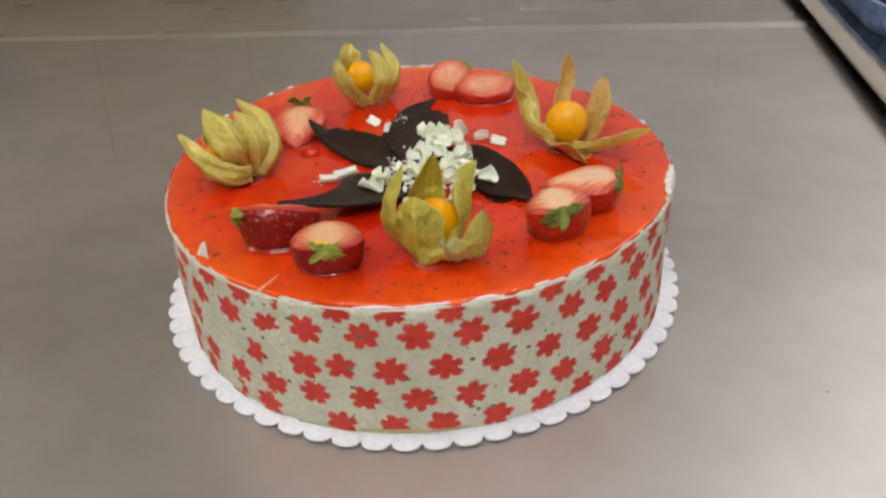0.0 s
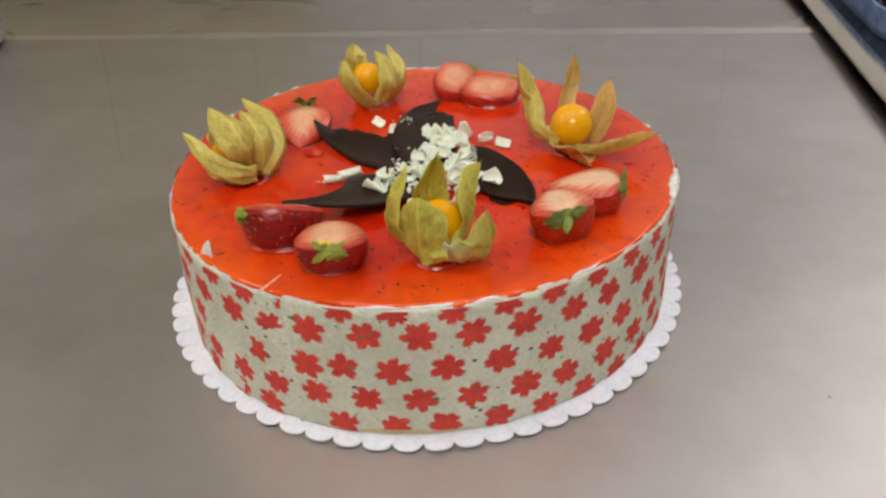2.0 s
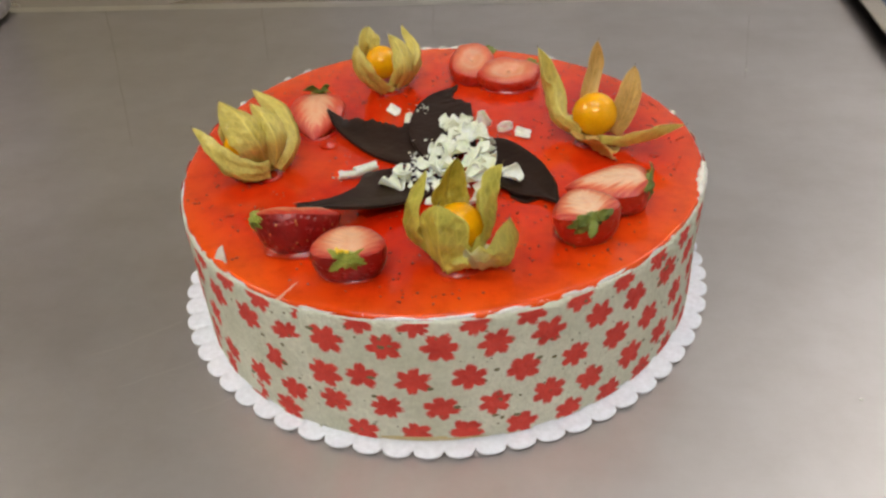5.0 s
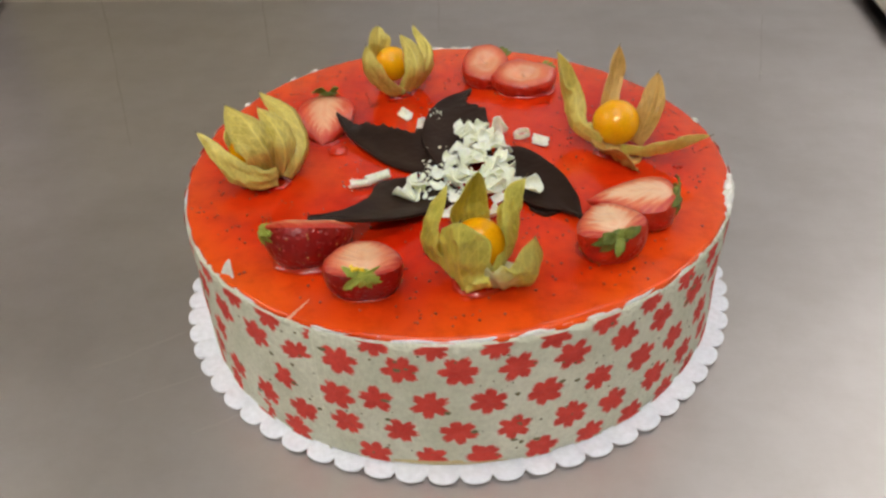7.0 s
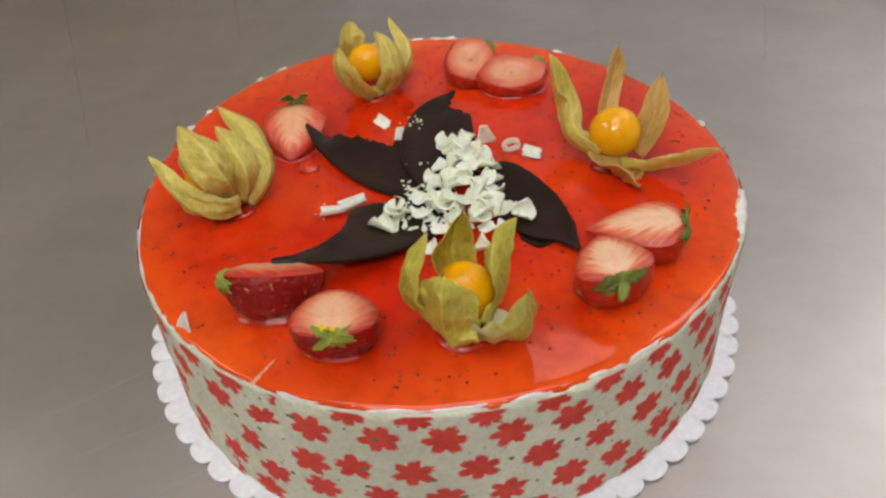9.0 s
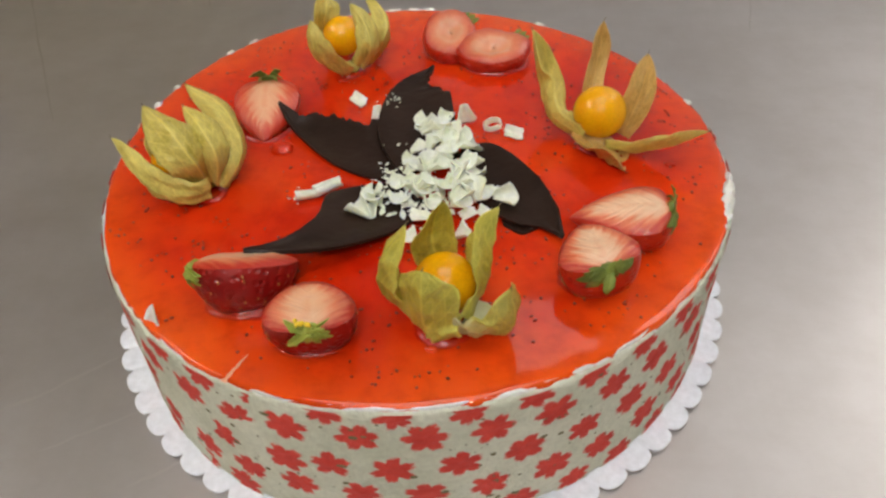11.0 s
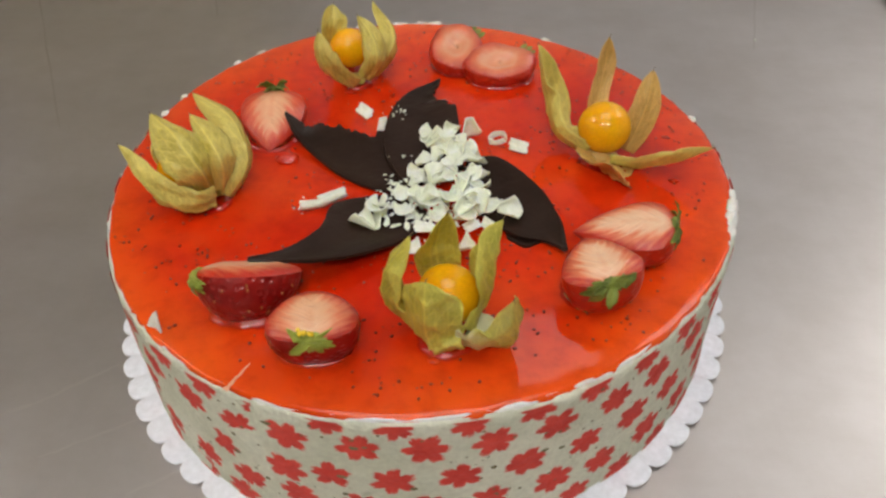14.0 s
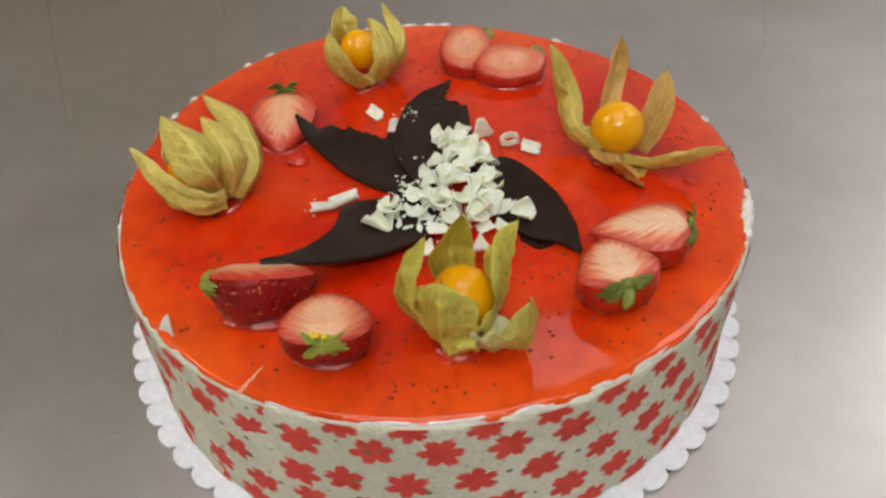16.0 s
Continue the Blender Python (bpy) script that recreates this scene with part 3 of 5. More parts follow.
# ---- decoration: materials ----
def husk_material(name, dark, light, glow, base=None):
    """Papery husk with a midrib, side veins and light shining through."""
    m = bpy.data.materials.new(name)
    nt, p = nodes_of(m)
    uv = nt.nodes.new("ShaderNodeUVMap")
    sep = nt.nodes.new("ShaderNodeSeparateXYZ")
    nt.links.new(uv.outputs[0], sep.inputs[0])

    def calc(op, a, b=None):
        n = nt.nodes.new("ShaderNodeMath")
        n.operation = op
        for s, v in zip(n.inputs, (a, b)):
            if v is None:
                continue
            if hasattr(v, "links"):
                nt.links.new(v, s)
            else:
                s.default_value = v
        return n.outputs[0]

    off = calc("ABSOLUTE", calc("SUBTRACT", sep.outputs[0], 0.5))
    rib = calc("LESS_THAN", off, 0.018)
    warp = noise_node(nt, 320.0, 3, 0.6)
    wave = calc("SINE", calc("ADD", calc("MULTIPLY", calc("SUBTRACT", sep.outputs[1], calc("MULTIPLY", off, 0.7)), 42.0), calc("MULTIPLY", warp.outputs[0], 5.0)))
    vein = calc("GREATER_THAN", wave, 0.93)
    cell = nt.nodes.new("ShaderNodeTexVoronoi")
    cell.feature = "DISTANCE_TO_EDGE"
    cell.inputs["Scale"].default_value = 700.0
    tc = nt.nodes.new("ShaderNodeTexCoord")
    nt.links.new(tc.outputs["Object"], cell.inputs["Vector"])
    net = calc("LESS_THAN", cell.outputs["Distance"], 0.06)
    long = calc("GREATER_THAN", calc("SINE", calc("ADD", calc("MULTIPLY", sep.outputs[0], 37.0), calc("MULTIPLY", warp.outputs[0], 2.0))), 0.95)
    lines = calc("MAXIMUM", calc("MAXIMUM", rib, calc("MULTIPLY", calc("MAXIMUM", vein, long), 0.7)), calc("MULTIPLY", net, 0.3))
    cloud = noise_node(nt, 150.0, 5, 0.65)
    c = ramp(nt, cloud.outputs[0], [(0.30, dark), (0.68, light)]).outputs[0]
    # paler towards both ends and along the margins, and in broad blotches
    ends = calc("POWER", calc("ABSOLUTE", calc("SUBTRACT", calc("MULTIPLY", sep.outputs[1], 2.0), 1.0)), 2.5)
    margin = calc("POWER", calc("MULTIPLY", off, 2.0), 5.0)
    blotch = ramp(nt, noise_node(nt, 55.0, 3, 0.5).outputs[0], [(0.40, (0, 0, 0)), (0.62, (1, 1, 1))]).outputs[0]
    pale = calc("MINIMUM", calc("ADD", calc("ADD", calc("MULTIPLY", ends, 0.35), calc("MULTIPLY", margin, 0.45)), calc("MULTIPLY", blotch, 0.22)), 0.8)
    c = mixed(nt, pale, c, tuple(min(0.95, v * 1.06 + 0.03) for v in light))
    c = mixed(nt, calc("MULTIPLY", lines, 0.55), c, tuple(v * 1.25 + 0.03 for v in light))
    if base:
        near = ramp(nt, calc("ADD", sep.outputs[1], calc("MULTIPLY", calc("SUBTRACT", warp.outputs[0], 0.5), 0.4)), [(0.18, (1, 1, 1)), (0.50, (0, 0, 0))]).outputs[0]
        c = mixed(nt, near, c, base)
    nt.links.new(c, p.inputs["Base Color"])
    p.inputs["Roughness"].default_value = 0.30
    p.inputs["Coat Weight"].default_value, p.inputs["Coat Roughness"].default_value = 0.35, 0.18
    bump(nt, p, calc("ADD", lines, calc("MULTIPLY", cloud.outputs[0], 2.5)), 0.85, 0.0014)
    tr = nt.nodes.new("ShaderNodeBsdfTranslucent")
    nt.links.new(mixed(nt, 1.0, c, glow, "MULTIPLY"), tr.inputs[0])
    mx = nt.nodes.new("ShaderNodeMixShader")
    mx.inputs[0].default_value = 0.28
    nt.links.new(p.outputs[0], mx.inputs[1])
    nt.links.new(tr.outputs[0], mx.inputs[2])
    nt.links.new(mx.outputs[0], nt.nodes["Material Output"].inputs[0])
    return m


HUSK_GREEN = husk_material("husk_green", (0.45, 0.42, 0.030), (0.82, 0.76, 0.14), (1.0, 0.95, 0.35))
HUSK_WET = husk_material("husk_wet_base", (0.45, 0.42, 0.040), (0.76, 0.71, 0.16), (1.0, 0.95, 0.35), (0.80, 0.82, 0.52))
HUSK_STRAW = husk_material("husk_straw", (0.56, 0.44, 0.035), (0.93, 0.82, 0.22), (1.0, 0.92, 0.4))
HUSK_TAN = husk_material("husk_tan", (0.52, 0.27, 0.030), (0.84, 0.58, 0.16), (1.0, 0.72, 0.26))
BERRY = surface("orange_berry", (0.90, 0.38, 0.001), (0.95, 0.48, 0.003), 60, 0.13, coat=0.0, spec=0.45, fine=900, sss=0.15, sss_radius=(0.006, 0.003, 0.0006))
CHOC = surface("dark_chocolate", (0.017, 0.009, 0.006), (0.032, 0.017, 0.012), 50, 0.38, fine=420, relief=0.0004, relief_scale=160, spec=0.18)
WHITE_CHOC = surface("white_chocolate", (0.86, 0.92, 0.67), (0.92, 0.96, 0.81), 120, 0.4, fine=700, sss=0.4, sss_radius=(0.003, 0.0026, 0.0014), relief=0.0003, relief_scale=600)


def skin_material(name, dark, light):
    """Wet strawberry skin, dimpled round the seeds."""
    m = surface(name, dark, light, 70, 0.29, fine=500, coat=0.18, spec=0.35)
    nt, p = nodes_of(m)
    tc = nt.nodes.new("ShaderNodeTexCoord")
    v = nt.nodes.new("ShaderNodeTexVoronoi")
    v.inputs["Scale"].default_value = 380.0
    nt.links.new(tc.outputs["Object"], v.inputs["Vector"])
    pit = ramp(nt, v.outputs["Distance"], [(0.0, (0, 0, 0)), (0.45, (1, 1, 1))])
    b = bump(nt, p, pit.outputs[0], 0.8, 0.0007)
    nt.links.new(b.outputs[0], p.inputs["Coat Normal"])
    return m


SKIN = skin_material("strawberry_skin", (0.20, 0.004, 0.004), (0.36, 0.009, 0.006))
SKIN_BRIGHT = skin_material("strawberry_skin_bright", (0.40, 0.012, 0.005), (0.58, 0.040, 0.010))
LEAF = surface("strawberry_leaf", (0.085, 0.125, 0.014), (0.24, 0.29, 0.045), 160, 0.45, fine=900, relief=0.0006, relief_scale=600)
LEAF_LIGHT = surface("strawberry_leaf_light", (0.18, 0.24, 0.022), (0.42, 0.48, 0.075), 160, 0.4, fine=900, relief=0.0006, relief_scale=600)
ACHENE = surface("yellow_achene", (0.36, 0.10, 0.02), (0.50, 0.22, 0.05), 300, 0.4)
YELLOW = surface("yellow_stamen", (0.80, 0.52, 0.01), (0.90, 0.66, 0.03), 300, 0.4)
TWIG = surface("dry_tip", (0.16, 0.11, 0.05), (0.26, 0.19, 0.09), 300, 0.7)

def flesh_material(name, core, mid, edge, disc=False, streaks=1.5):
    """Cut strawberry: pale core, streaked pink flesh, red edge. U runs from stalk to tip, V across; on a slice both run across."""
    m = bpy.data.materials.new(name)
    nt, p = nodes_of(m)

    def calc(op, a, b=0.0):
        n = nt.nodes.new("ShaderNodeMath")
        n.operation = op
        for s, v in zip(n.inputs, (a, b)):
            if hasattr(v, "links"):
                nt.links.new(v, s)
            else:
                s.default_value = v
        return n.outputs[0]

    uv = nt.nodes.new("ShaderNodeUVMap")
    sep = nt.nodes.new("ShaderNodeSeparateXYZ")
    nt.links.new(uv.outputs[0], sep.inputs[0])
    u, v = sep.outputs[0], sep.outputs[1]
    across = calc("ABSOLUTE", calc("SUBTRACT", calc("MULTIPLY", v, 2.0), 1.0))
    if disc:
        along = calc("SUBTRACT", calc("MULTIPLY", u, 2.0), 1.0)
        d = calc("SQRT", calc("ADD", calc("MULTIPLY", along, along), calc("MULTIPLY", across, across)))
        q = calc("MULTIPLY", calc("ARCTAN2", along, across), 0.5)
    else:
        tip = calc("MAXIMUM", calc("MULTIPLY", calc("SUBTRACT", u, 0.5), 1.9), 0.0)
        stalk = calc("MAXIMUM", calc("MULTIPLY", calc("SUBTRACT", 0.16, u), 4.5), 0.0)
        d = calc("SQRT", calc("ADD", calc("MULTIPLY", across, across), calc("ADD", calc("MULTIPLY", tip, tip), calc("MULTIPLY", stalk, stalk))))
        q = calc("SUBTRACT", u, calc("MULTIPLY", across, 0.45))
    vec = nt.nodes.new("ShaderNodeCombineXYZ")
    nt.links.new(calc("MULTIPLY", q, 9.0), vec.inputs[0])
    nt.links.new(calc("MULTIPLY", v, 1.6), vec.inputs[1])
    streak = nt.nodes.new("ShaderNodeTexNoise")
    nt.links.new(vec.outputs[0], streak.inputs["Vector"])
    streak.inputs["Scale"].default_value, streak.inputs["Detail"].default_value = 1.35, 2.5
    nz = noise_node(nt, 170.0, 4, 0.6)
    d = calc("ADD", d, calc("MULTIPLY", calc("SUBTRACT", nz.outputs[0], 0.5), 0.42))
    d = calc("ADD", d, calc("MULTIPLY", calc("MULTIPLY", calc("SUBTRACT", streak.outputs[0], 0.5), calc("MINIMUM", d, 0.7)), streaks if not disc else 0.15))
    stops = [(0.02, tuple(0.75 * a + 0.25 * b for a, b in zip(core, mid))), (0.16, core), (0.42, tuple(0.7 * a + 0.3 * b for a, b in zip(core, mid))), (0.62, mid), (0.80, tuple(0.5 * a + 0.5 * b for a, b in zip(mid, edge))), (0.95, edge)]
    if disc:
        stops = [(0.10, core), (0.26, tuple(0.6 * a + 0.4 * b for a, b in zip(core, mid))), (0.44, core), (0.62, mid), (0.84, tuple(0.4 * a + 0.6 * b for a, b in zip(mid, edge))), (0.96, edge)]
    c = ramp(nt, d, stops).outputs[0]
    nt.links.new(c, p.inputs["Base Color"])
    p.inputs["Roughness"].default_value = 0.32
    p.inputs["Coat Weight"].default_value = 0.3
    p.inputs["Coat Roughness"].default_value = 0.08
    p.inputs["Subsurface Weight"].default_value = 0.2
    p.inputs["Subsurface Radius"].default_value = (0.004, 0.0014, 0.0010)
    p.inputs["Subsurface Scale"].default_value = 1.0
    b = bump(nt, p, nz.outputs[0] if disc else calc("ADD", nz.outputs[0], streak.outputs[0]), 0.6, 0.0012)
    nt.links.new(b.outputs[0], p.inputs["Coat Normal"])
    return m


FLESH = flesh_material("strawberry_flesh", (0.78, 0.52, 0.34), (0.68, 0.19, 0.085), (0.48, 0.022, 0.008))
FLESH_RED = flesh_material("strawberry_flesh_red", (0.74, 0.40, 0.23), (0.64, 0.12, 0.050), (0.54, 0.034, 0.012))
FLESH_PALE = flesh_material("strawberry_flesh_pale", (0.72, 0.42, 0.25), (0.66, 0.20, 0.095), (0.46, 0.024, 0.010), streaks=0.9)
FLESH_DISC = flesh_material("strawberry_slice_flesh", (0.70, 0.33, 0.19), (0.66, 0.20, 0.10), (0.48, 0.026, 0.014), True)


def spline(pts, n):
    """Points on a smooth curve through pts."""
    pts = [Vector(q) for q in pts]
    ext = [pts[0] * 2 - pts[1]] + pts + [pts[-1] * 2 - pts[-2]]
    out = []
    for k in range(n):
        f = k / (n - 1) * (len(pts) - 1)
        i = min(int(f), len(pts) - 2)
        t = f - i
        a, b, c, d = ext[i:i + 4]
        out.append(0.5 * (2 * b + (c - a) * t + (2 * a - 5 * b + 4 * c - d) * t * t + (3 * b - a - 3 * c + d) * t ** 3))
    return out


def with_uv(bm, vs, closed=False):
    """U across each row, V along the rows."""
    layer = bm.loops.layers.uv.new("UVMap")
    where = {}
    for i, r in enumerate(vs):
        for j, v in enumerate(r):
            where[v] = (j / (len(r) - 1), i / (len(vs) - 1))
    for f in bm.faces:
        for lp in f.loops:
            lp[layer].uv = where.get(lp.vert, (0.5, 0.5))


def lobe(parent, pts, width, towards, material, cup=0.35, start=0.55, seed=0, fold=0.0, label=""):
    """One pointed lobe of a papery husk: a cupped, crinkled leaf along pts whose hollow faces the point towards."""
    n, m = 34, 19
    line = spline(pts, n)
    bm = bmesh.new()
    rows = []
    towards = Vector(towards)
    for i, q in enumerate(line):
        f = i / (n - 1)
        tan = (line[min(i + 1, n - 1)] - line[max(i - 1, 0)]).normalized()
        inward = towards - q
        inward = (inward - tan * inward.dot(tan)).normalized()
        across = tan.cross(inward).normalized()
        shape = (start + (1 - start) * math.sin(math.pi * min(1.0, f * 1.5) ** 0.9 / 2)) * (1 - max(0.0, (f - 0.50) / 0.50) ** 2.2) ** 0.8
        w = max(0.0002, width * 0.66 * shape)
        row = []
        for j in range(m):
            u = 2 * j / (m - 1) - 1
            bend = cup * (u * u) - 0.10 * math.exp(-(u / 0.12) ** 2) + fold * abs(u) ** 1.2
            crinkle = 0.20 * noise.noise((u * 2.2 + seed, f * 3.5, seed * 1.3)) + 0.13 * noise.noise((u * 5 + seed, f * 9, seed)) + 0.05 * noise.noise((u * 11, f * 20, seed)) + 0.06 * abs(u) * math.sin(f * 17 + seed)
            edge = u * (1 + 0.12 * noise.noise((f * 6, seed, u)))
            row.append(tuple(q + across * w * edge + inward * w * (bend + crinkle)))
        rows.append(row)
    vs = sheet(bm, rows)
    with_uv(bm, vs)
    ob = part("husk_lobe", bm, material, parent, label)
    mod = ob.modifiers.new("thick", "SOLIDIFY")
    mod.thickness, mod.offset = 0.00022, 0.0
    return ob


def curl_tip(parent, pts, r=0.00035):
    bm = bmesh.new()
    line = spline(pts, 9)
    rows = []
    for i, q in enumerate(line):
        tan = (line[min(i + 1, 8)] - line[max(i - 1, 0)]).normalized()
        a = tan.orthogonal().normalized()
        b = tan.cross(a)
        rr = r * (1 - 0.6 * i / 8)
        rows.append([tuple(q + (a * math.cos(t) + b * math.sin(t)) * rr) for t in (0, 1.05, 2.09, 3.14, 4.19, 5.24)])
    sheet(bm, rows, True)
    part("dry_tip", bm, TWIG, parent, "thin dry brown tip")


def physalis(label, berry, radius, base, lobes, material):
    """lobes: width, cup, start, fold and the curve of each, and where it leans and its own material."""
    t = thing("physalis", label, "physalis", pose(0, 0, 0), "physalis on the cake")
    bm = bmesh.new()
    bmesh.ops.create_uvsphere(bm, u_segments=40, v_segments=24, radius=radius)
    for v in bm.verts:
        v.co *= 1 + 0.012 * noise.noise(v.co * 150)
        v.co.z *= 0.97
    part("berry", bm, BERRY, t, "smooth orange berry", m=Matrix.Translation(berry))
    bm = bmesh.new()
    lump(bm, Vector(base), (radius * 0.45, radius * 0.45, radius * 0.22), radius * 1000)
    part("calyx_base", bm, material, t, "pale husk base under the berry")
    centre = Vector(berry) + Vector((0, 0, radius * 0.4))
    for k, (width, cup, start, fold, pts, *lean) in enumerate(lobes):
        lobe(t, pts, width, centre + Vector(lean[0] if lean else (0, 0, 0)), lean[1] if len(lean) > 1 else material, cup, start, k * 3.7 + radius * 1000, fold)
        e, f = Vector(pts[-1]), Vector(pts[-2])
        d = (e - f).normalized()
        curl_tip(t, [e - d * 0.0010, e + d * 0.0006, e + d * 0.0014 + Vector((0.0005, 0, 0.0001))], 0.00024)
    return t


physalis("physalis with green-gold open husk round an orange berry", (0.0092, -0.0858, 0.0790), 0.0098, (0.0085, -0.0880, 0.0685), (
    (0.0105, 0.70, 0.70, 0.0, ((-0.0002, -0.0918, 0.0695), (-0.0085, -0.0877, 0.0770), (-0.0092, -0.0883, 0.0920), (-0.0013, -0.0895, 0.1065))),
    (0.0115, 0.40, 0.60, 0.0, ((0.0091, -0.0765, 0.0699), (0.0066, -0.0735, 0.0798), (0.0061, -0.0735, 0.0894), (0.0096, -0.0770, 0.1039))),
    (0.0128, 0.60, 0.75, 0.1, ((0.0164, -0.0918, 0.0700), (0.0216, -0.0861, 0.0790), (0.0232, -0.0824, 0.0920), (0.0262, -0.0762, 0.1000))),
    (0.0150, 0.50, 0.85, 0.0, ((0.0050, -0.1005, 0.0690), (0.0028, -0.0996, 0.0755), (0.0025, -0.1015, 0.0895), (0.0028, -0.1004, 0.0985))),
    (0.0145, 0.60, 0.90, 0.1, ((0.0120, -0.0958, 0.0690), (0.0207, -0.1007, 0.0715), (0.0283, -0.1024, 0.0790), (0.0271, -0.1046, 0.0945)), (0, 0, 0), HUSK_WET),
), HUSK_GREEN)
physalis("physalis with tan husk folded wide open round a bare orange berry", (0.0738, 0.0045, 0.0785), 0.0104, (0.0725, 0.0005, 0.0690), (
    (0.0105, 0.75, 0.65, 0.3, ((0.0670, -0.0002, 0.0695), (0.0554, 0.0074, 0.0740), (0.0519, 0.0219, 0.0850), (0.0488, 0.0270, 0.1030)), (0, 0, 0), HUSK_STRAW),
    (0.0064, 0.35, 0.75, 0.0, ((0.0741, 0.0146, 0.0700), (0.0716, 0.0132, 0.0830), (0.0759, 0.0251, 0.0940), (0.0771, 0.0286, 0.1045)), (0, -0.03, 0)),
    (0.0084, 0.30, 0.60, 0.1, ((0.0829, 0.0021, 0.0690), (0.0865, 0.0037, 0.0780), (0.0904, 0.0082, 0.0880), (0.0928, 0.0159, 0.0965)), (-0.01, -0.05, 0)),
    (0.0160, 0.15, 0.80, 0.1, ((0.0705, 0.0004, 0.0695), (0.0713, -0.0056, 0.0688), (0.0747, -0.0150, 0.0700), (0.0792, -0.0214, 0.0690))),
    (0.0075, 0.55, 0.70, 0.3, ((0.0752, -0.0068, 0.0695), (0.0868, -0.0121, 0.0710), (0.0979, -0.0163, 0.0765), (0.1088, -0.0185, 0.0830)), (0, 0, 0), HUSK_STRAW),
), HUSK_TAN)
physalis("physalis with straw-yellow husk half closed round its orange berry", (-0.0306, 0.0736, 0.0800), 0.0090, (-0.0277, 0.0651, 0.0690), (
    (0.0085, 0.65, 0.85, 0.0, ((-0.0292, 0.0579, 0.0685), (-0.0356, 0.0524, 0.0770), (-0.0405, 0.0500, 0.0880), (-0.0411, 0.0536, 0.0980)), (0.01, 0.02, 0)),
    (0.0090, 0.35, 0.60, 0.0, ((-0.0339, 0.0854, 0.0690), (-0.0383, 0.0770, 0.0830), (-0.0365, 0.0766, 0.0920), (-0.0371, 0.0843, 0.0960)), (0, -0.03, 0)),
    (0.0088, 0.65, 0.80, 0.0, ((-0.0200, 0.0673, 0.0690), (-0.0121, 0.0680, 0.0790), (-0.0111, 0.0769, 0.0870), (-0.0198, 0.0946, 0.0925)), (0, 0.03, 0)),
    (0.0080, 0.65, 0.85, 0.0, ((-0.0225, 0.0636, 0.0688), (-0.0176, 0.0583, 0.0810), (-0.0191, 0.0631, 0.0900), (-0.0255, 0.0720, 0.0960)), (0, 0.03, 0)),
), HUSK_STRAW)
physalis("physalis lying on its side with straw-coloured husk almost closed", (-0.0880, -0.0155, 0.0790), 0.0085, (-0.0777, -0.0167, 0.0695), (
    (0.0112, 0.70, 0.80, 0.0, ((-0.0754, -0.0252, 0.0690), (-0.0835, -0.0316, 0.0718), (-0.0979, -0.0262, 0.0780), (-0.1098, -0.0120, 0.0875)), (0, 0.01, 0)),
    (0.0134, 0.75, 0.70, 0.0, ((-0.0764, -0.0215, 0.0715), (-0.0772, -0.0285, 0.0880), (-0.0845, -0.0220, 0.0968), (-0.0965, -0.0074, 0.0980))),
    (0.0100, 0.75, 0.78, 0.0, ((-0.0708, -0.0206, 0.0690), (-0.0639, -0.0134, 0.0805), (-0.0696, -0.0007, 0.0900), (-0.0860, 0.0124, 0.0945)), (-0.005, 0.035, 0)),
    (0.0092, 0.80, 0.80, 0.0, ((-0.0736, -0.0200, 0.0700), (-0.0707, -0.0219, 0.0850), (-0.0752, -0.0157, 0.0925), (-0.0841, -0.0024, 0.0940)), (0, 0.03, 0)),
    (0.0090, 0.55, 0.60, 0.0, ((-0.0821, -0.0165, 0.0695), (-0.0926, -0.0134, 0.0750), (-0.0965, -0.0116, 0.0830), (-0.0982, -0.0077, 0.0880))),
), HUSK_STRAW)


# ---- strawberries ----
def outline(s, form=(0.34, 0.58)):
    """Half width of a strawberry from stalk (0) to tip (1), greatest 1."""
    a, b = form
    top = a / (a + b)
    return (s ** a) * ((1 - s) ** b) / (top ** a * (1 - top) ** b)


def axes_to(origin, along, up):
    x = Vector(along).normalized()
    z = Vector(up)
    z = (z - x * z.dot(x)).normalized()
    y = z.cross(x)
    m = Matrix((x, y, z)).transposed().to_4x4()
    m.translation = Vector(origin)
    return m


def sepal(parent, root, out, up, length, width, material, droop):
    """One small pointed leaf."""
    bm = bmesh.new()
    out, up = Vector(out).normalized(), Vector(up).normalized()
    side = out.cross(up).normalized()
    rows = []
    for i in range(9):
        f = i / 8
        w = width / 2 * (0.5 + 0.9 * f) * (1 - f ** 2.2) + 0.0001
        q = Vector(root) + out * length * f + up * length * (0.25 * f - droop * f * f)
        ripple = noise.noise((f * 7, length * 2000, 1))
        rows.append([tuple(q + side * w * (u + 0.2 * ripple) + up * w * (0.35 * u * u + 0.5 * ripple * u)) for u in (-1, -0.5, 0, 0.5, 1)])
    sheet(bm, rows)
    ob = part("sepal", bm, material, parent)
    mod = ob.modifiers.new("thick", "SOLIDIFY")
    mod.thickness = 0.0003


